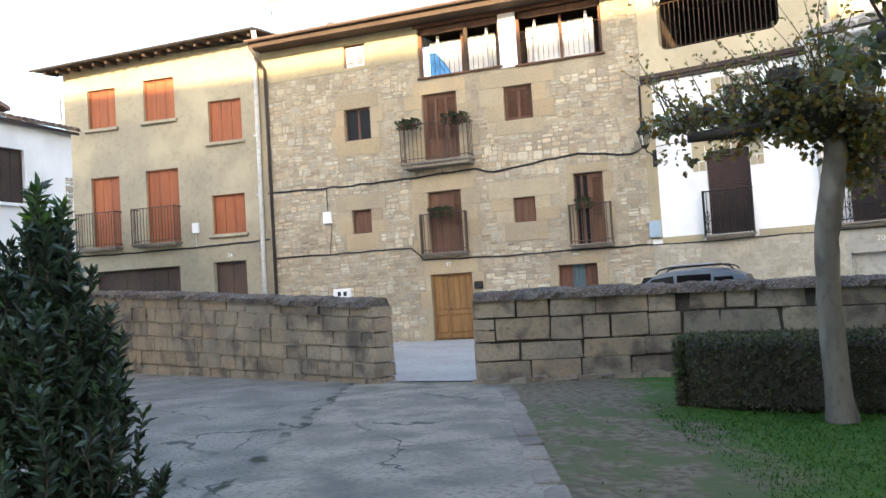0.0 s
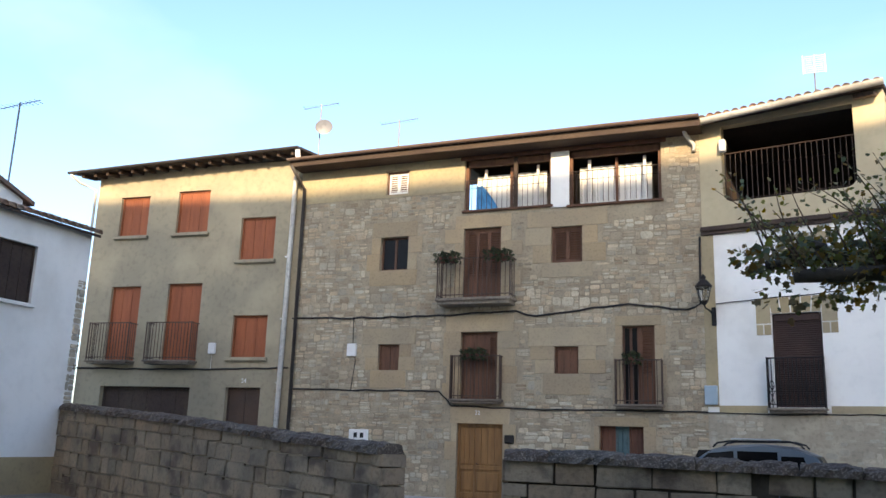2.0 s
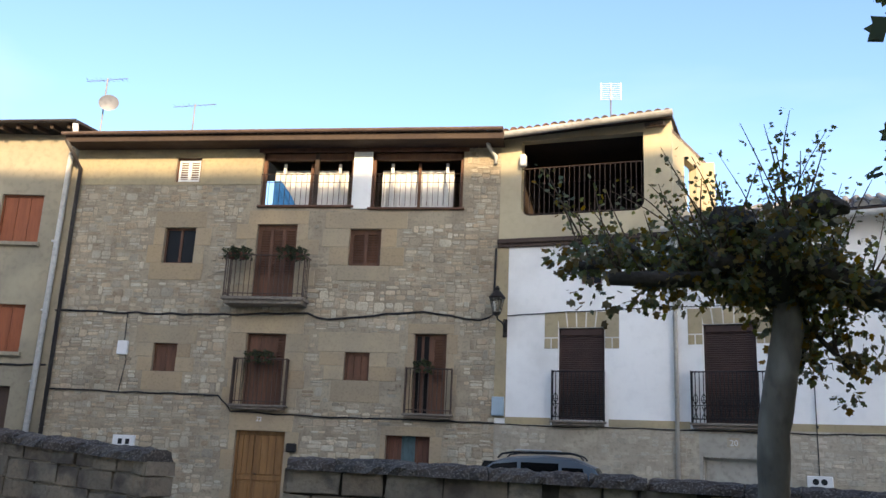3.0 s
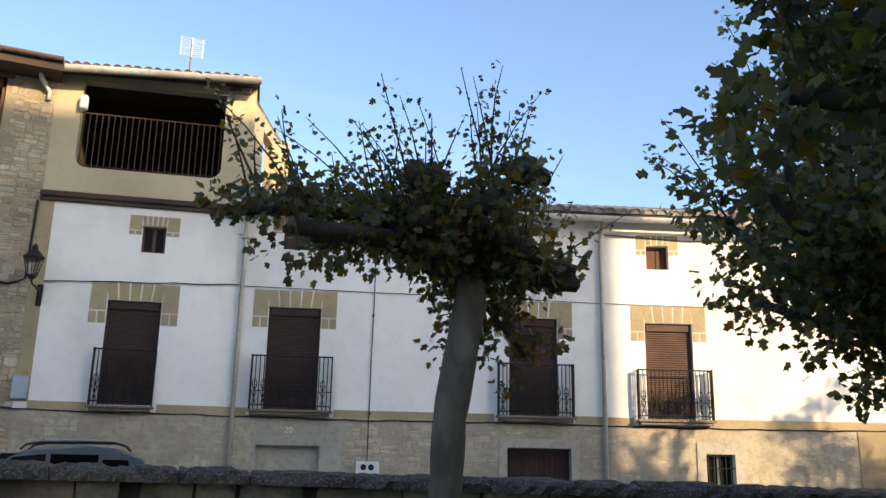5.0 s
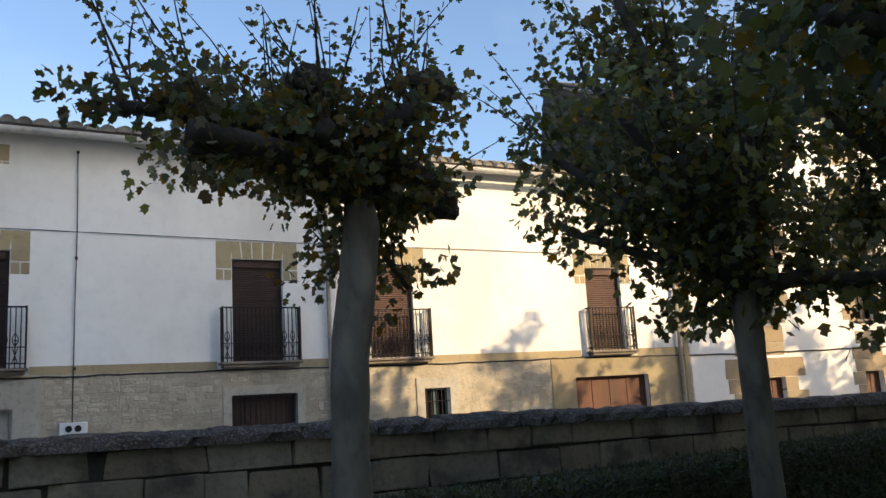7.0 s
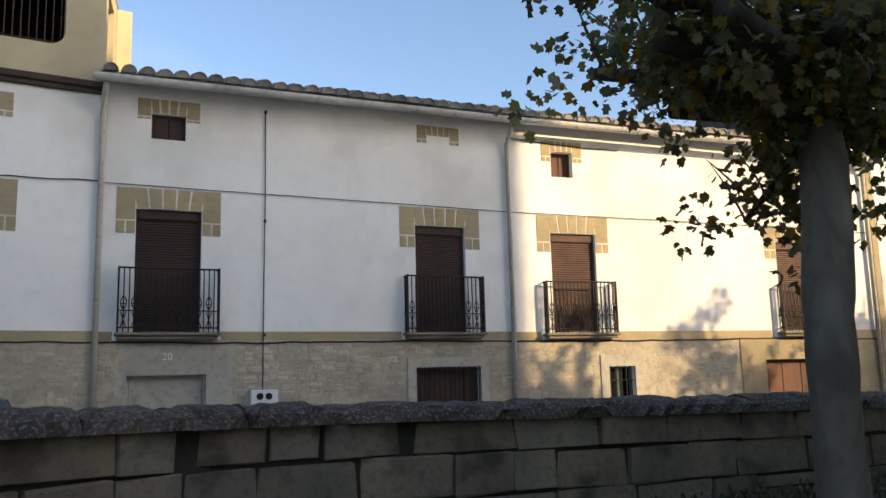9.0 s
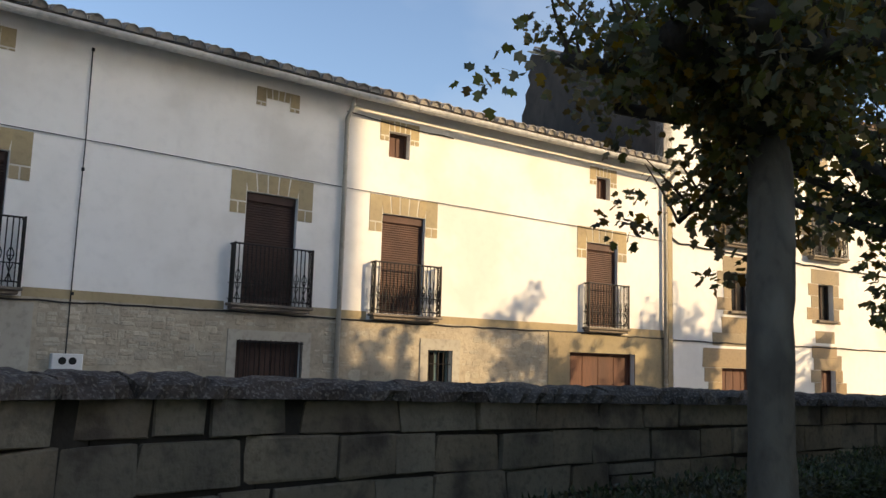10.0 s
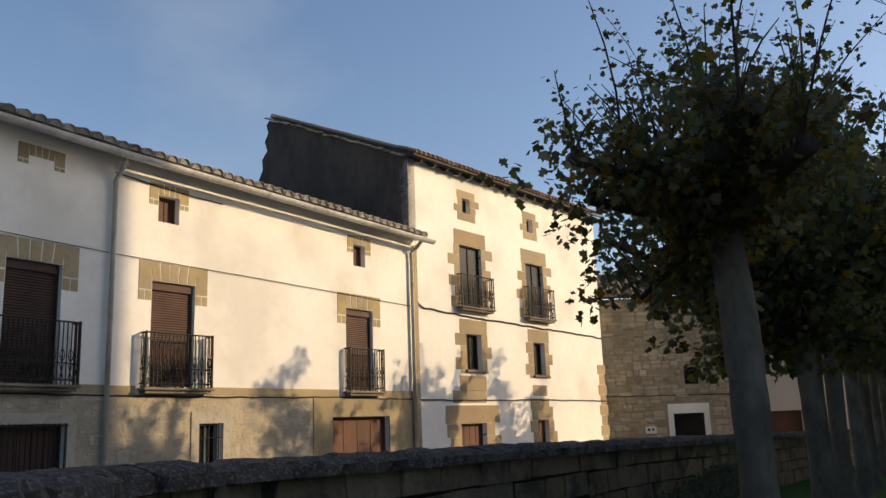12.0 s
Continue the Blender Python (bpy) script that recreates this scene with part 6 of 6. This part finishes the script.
def laurel(pos, height, radius, n, seed):
    """A dense upright evergreen bush of lance-shaped leaves on rising stems."""
    rnd = random.Random(seed)
    b = thing("laurel_bush", Matrix.Translation(pos), "dense dark green evergreen bush tapering to pale young tips", "bush")
    stem, dark, tip = Mesh(), Mesh(), Mesh()
    for s in range(300):
        a, q = rnd.uniform(0, 6.283), rnd.random() ** .55
        low = rnd.random() < .62
        z0 = rnd.uniform(.0, .62 if low else .9) * height
        ln = rnd.uniform(.35, .7)
        z1 = min(z0 * .85 + ln, height)
        env = radius * max(.05, (1 - z1 / height) ** .8) * q
        base = Vector((math.cos(a) * env * .8, math.sin(a) * env * .8, z0 * .85))
        end = Vector((math.cos(a) * env, math.sin(a) * env, z1))
        line = [base.lerp(end, k / 4) + Vector((rnd.gauss(0, .015), rnd.gauss(0, .015), 0)) for k in range(5)]
        stem.tube(line, [.010, .008, .007, .005, .003], 4, False)
        for k in range(int(n / 300)):
            f = rnd.random()
            i = min(int(f * 4), 3)
            c = line[i].lerp(line[i + 1], f * 4 - i)
            o = Vector((rnd.gauss(0, 1), rnd.gauss(0, 1), rnd.uniform(.2, 1.6))).normalized()
            young = c.z > height * .84 and rnd.random() < .75
            leaf_add(tip if young else dark, c, o, Vector((rnd.uniform(-1, 1), rnd.uniform(-1, 1), .5)), rnd.uniform(.026, .04), rnd.uniform(.08, .13), False)
    for k in range(9):
        a = rnd.uniform(0, 6.283)
        stem.tube([(0, 0, -.1), (math.cos(a) * .1, math.sin(a) * .1, height * .35), (math.cos(a) * .22 * rnd.random(), math.sin(a) * .22 * rnd.random(), height * rnd.uniform(.6, .92))], [.03, .022, .008], 6)
    part("stem_growth", stem, M["twig"], b)["kind"] = "stuff"
    part("foliage", dark, M["laurel"], b)["kind"] = "stuff"
    part("tip_growth", tip, M["laurel_tip"], b, "pale green young tips")["kind"] = "stuff"


laurel((5.29, -21.33, 0), 2.6, 0.95, 21000, 5)
laurel((4.55, -21.6, 0), 1.65, 0.5, 5000, 6)


def hedge(x0, x1, y0, y1, z0, z1, n, seed):
    rnd = random.Random(seed)
    h = thing("hedge", Matrix.Translation((x0, y0, z0)) @ Matrix.Rotation(-.2, 4, "Z"), "low clipped dark green box hedge along the wall", "hedge")
    me, core = Mesh(), Mesh()
    w, d, hh = x1 - x0, y1 - y0, z1 - z0
    core.soft(.06, w - .06, .06, d - .06, 0, hh - .06, .08)
    part("hedge_core", core, M["knob"], h)
    for _ in range(n):
        f = rnd.random()
        if f < .58:
            c = Vector((rnd.uniform(0, w), rnd.uniform(0, .1), rnd.uniform(0, hh)))
            o = Vector((0, -1, .2))
        elif f < .82:
            c = Vector((rnd.uniform(0, w), rnd.uniform(0, d), hh + rnd.uniform(-.1, .03)))
            o = Vector((0, 0, 1))
        else:
            c = Vector((rnd.uniform(0, .1), rnd.uniform(0, d), rnd.uniform(0, hh)))
            o = Vector((-1, 0, .2))
        o = o + Vector((rnd.gauss(0, .6), rnd.gauss(0, .6), rnd.gauss(0, .6)))
        leaf_add(me, c, o, Vector((rnd.uniform(-1, 1), rnd.uniform(-1, 1), .4)), rnd.uniform(.02, .035), rnd.uniform(.04, .07), False)
    part("foliage", me, M["hedge"], h)["kind"] = "stuff"


hedge(8.84, 21.0, -14.3, -13.5, -0.17, 0.78, 42000, 9)


def lawn():
    rnd = random.Random(2)
    me = Mesh()
    for _ in range(45000):
        x, y = rnd.uniform(6.5, 17), rnd.uniform(-24.5, -14.2)
        r = x - (-.343 * y + 1.755)
        if r < .2 or rnd.random() > (.02 if r < 1.7 else 1):
            continue
        z = ground_z(x, y)
        a, h = rnd.uniform(0, 6.283), rnd.uniform(.015, .045)
        dx, dy = math.cos(a) * .008, math.sin(a) * .008
        lx, ly = rnd.gauss(0, .02), rnd.gauss(0, .02)
        me.add([(x - dx, y - dy, z), (x + dx, y + dy, z), (x + lx, y + ly, z + h)], [(0, 1, 2)])
    g = new("grass", me.data("grass", M["grass"]))
    tagged(g, "short green lawn grass in the park", "grass", kind="stuff")


lawn()


# ---- parked car ----
def car(m):
    c = thing("car", m, "dark blue estate car with roof bars parked along the houses", "car")
    prof = [(-2.1, .35), (-2.15, .62), (-2.05, .88), (-1.25, 1.02), (-.55, 1.50), (-.2, 1.60), (.6, 1.66), (1.25, 1.62), (1.75, 1.45), (2.02, 1.0), (2.12, .8), (2.1, .35)]
    me = Mesh()
    secs = ((-.86, .0), (-.8, .06), (-.66, .0), (.66, .0), (.8, .06), (.86, .0))
    ys = [-.88, -.84, -.66, 0, .66, .84, .88]
    for y in ys:
        e = abs(y)
        for x, z in prof:
            zz = z
            if z > 1.0:
                zz = 1.0 + (z - 1.0) * (1 if e <= .66 else (.93 if e < .86 else .0))
            s = 1 if z < 1 or e <= .84 else .97
            me.v.append((x * s, y * (1 if z <= 1.0 else .86), zz))
    n = len(prof)
    for j in range(len(ys) - 1):
        for i in range(n):
            i2 = (i + 1) % n
            me.f.append((j * n + i, j * n + i2, (j + 1) * n + i2, (j + 1) * n + i))
    me.f += [tuple(range(n)), tuple(reversed(range((len(ys) - 1) * n, len(ys) * n)))]
    part("body", me, M["paint"], c, smooth=False)
    for s in (-1, 1):
        y = s * .765
        for k, (a, b) in enumerate(((-.75, .02), (.1, .95), (1.02, 1.6))):
            t = 1.5 if k < 2 else 1.42
            part("side_window", Mesh().add([(a - (.25 if k == 0 else 0), y, 1.06), (b, y, 1.06), (b - (.12 if k == 2 else 0), s * .735, t), (a + (.22 if k == 0 else 0), s * .735, t if k else 1.44),
                                            (a - (.25 if k == 0 else 0), y - s * .03, 1.06), (b, y - s * .03, 1.06), (b, s * .70, t), (a, s * .70, t)], [(0, 1, 2, 3), (3, 2, 1, 0), (4, 5, 6, 7), (0, 1, 5, 4)]), M["glass"], c)
        part("roof_bar", Mesh().tube([(-.45, s * .6, 1.57), (-.35, s * .6, 1.66), (-.1, s * .6, 1.70), (1.2, s * .6, 1.72), (1.42, s * .6, 1.66), (1.5, s * .6, 1.58)], .022, 6), M["black"], c)
    for x in (.05, .85):
        part("cross_bar", Mesh().soft(x - .03, x + .03, -.68, .68, 1.735, 1.77, .01), M["chrome"], c)
    part("long_bar", Mesh().soft(-.05, 1.0, -.62, -.56, 1.735, 1.765, .01), M["chrome"], c)
    part("windscreen", Mesh().add([(-1.2, -.66, 1.06), (-1.2, .66, 1.06), (-.58, .58, 1.5), (-.58, -.58, 1.5)], [(0, 1, 2, 3)]), M["glass"], c)
    part("rear_window", Mesh().add([(2.0, -.6, 1.08), (2.0, .6, 1.08), (1.78, .55, 1.44), (1.78, -.55, 1.44)], [(3, 2, 1, 0)]), M["glass"], c)
    for x in (-1.35, 1.35):
        for s in (-1, 1):
            w = part("wheel", Mesh().tube([(x, s * .66, .32), (x, s * .89, .32)], .32, 18), M["rubber"], c)
            part("rim", Mesh().tube([(x, s * .88, .32), (x, s * .905, .32)], [.21, .19], 14), M["chrome"], w)


car(pose(8.0, -2.55, 0.02, 0, 0, -6) @ Matrix.Diagonal((1.0, 1.0, 1.07, 1)))


# ---- edging stones between the path and the lawn ----
def path_edging():
    rnd = random.Random(61)
    e = thing("path_edging", Matrix.Identity(4), "worn grey stone edging along the concrete path", "edging", kind="structure")
    shapes = [block_mesh("edging_stone", M["slab"], i, .05, .09) for i in range(4)]
    y = -13.1
    while y > -26.5:
        ln = rnd.uniform(.45, .95)
        yc = y - ln / 2
        x = -.343 * yc + 1.755 + rnd.uniform(-.02, .02)
        put("edging_stone", rnd.choice(shapes), e, (x - .06, yc, ground_z(x, yc) - .048 + rnd.uniform(-.012, .008)), (ln - .03, .24, .13), (rnd.uniform(-.02, .02), rnd.uniform(-.015, .015), math.atan2(1, -.343) + rnd.uniform(-.02, .02)))
        y -= ln * .958


path_edging()
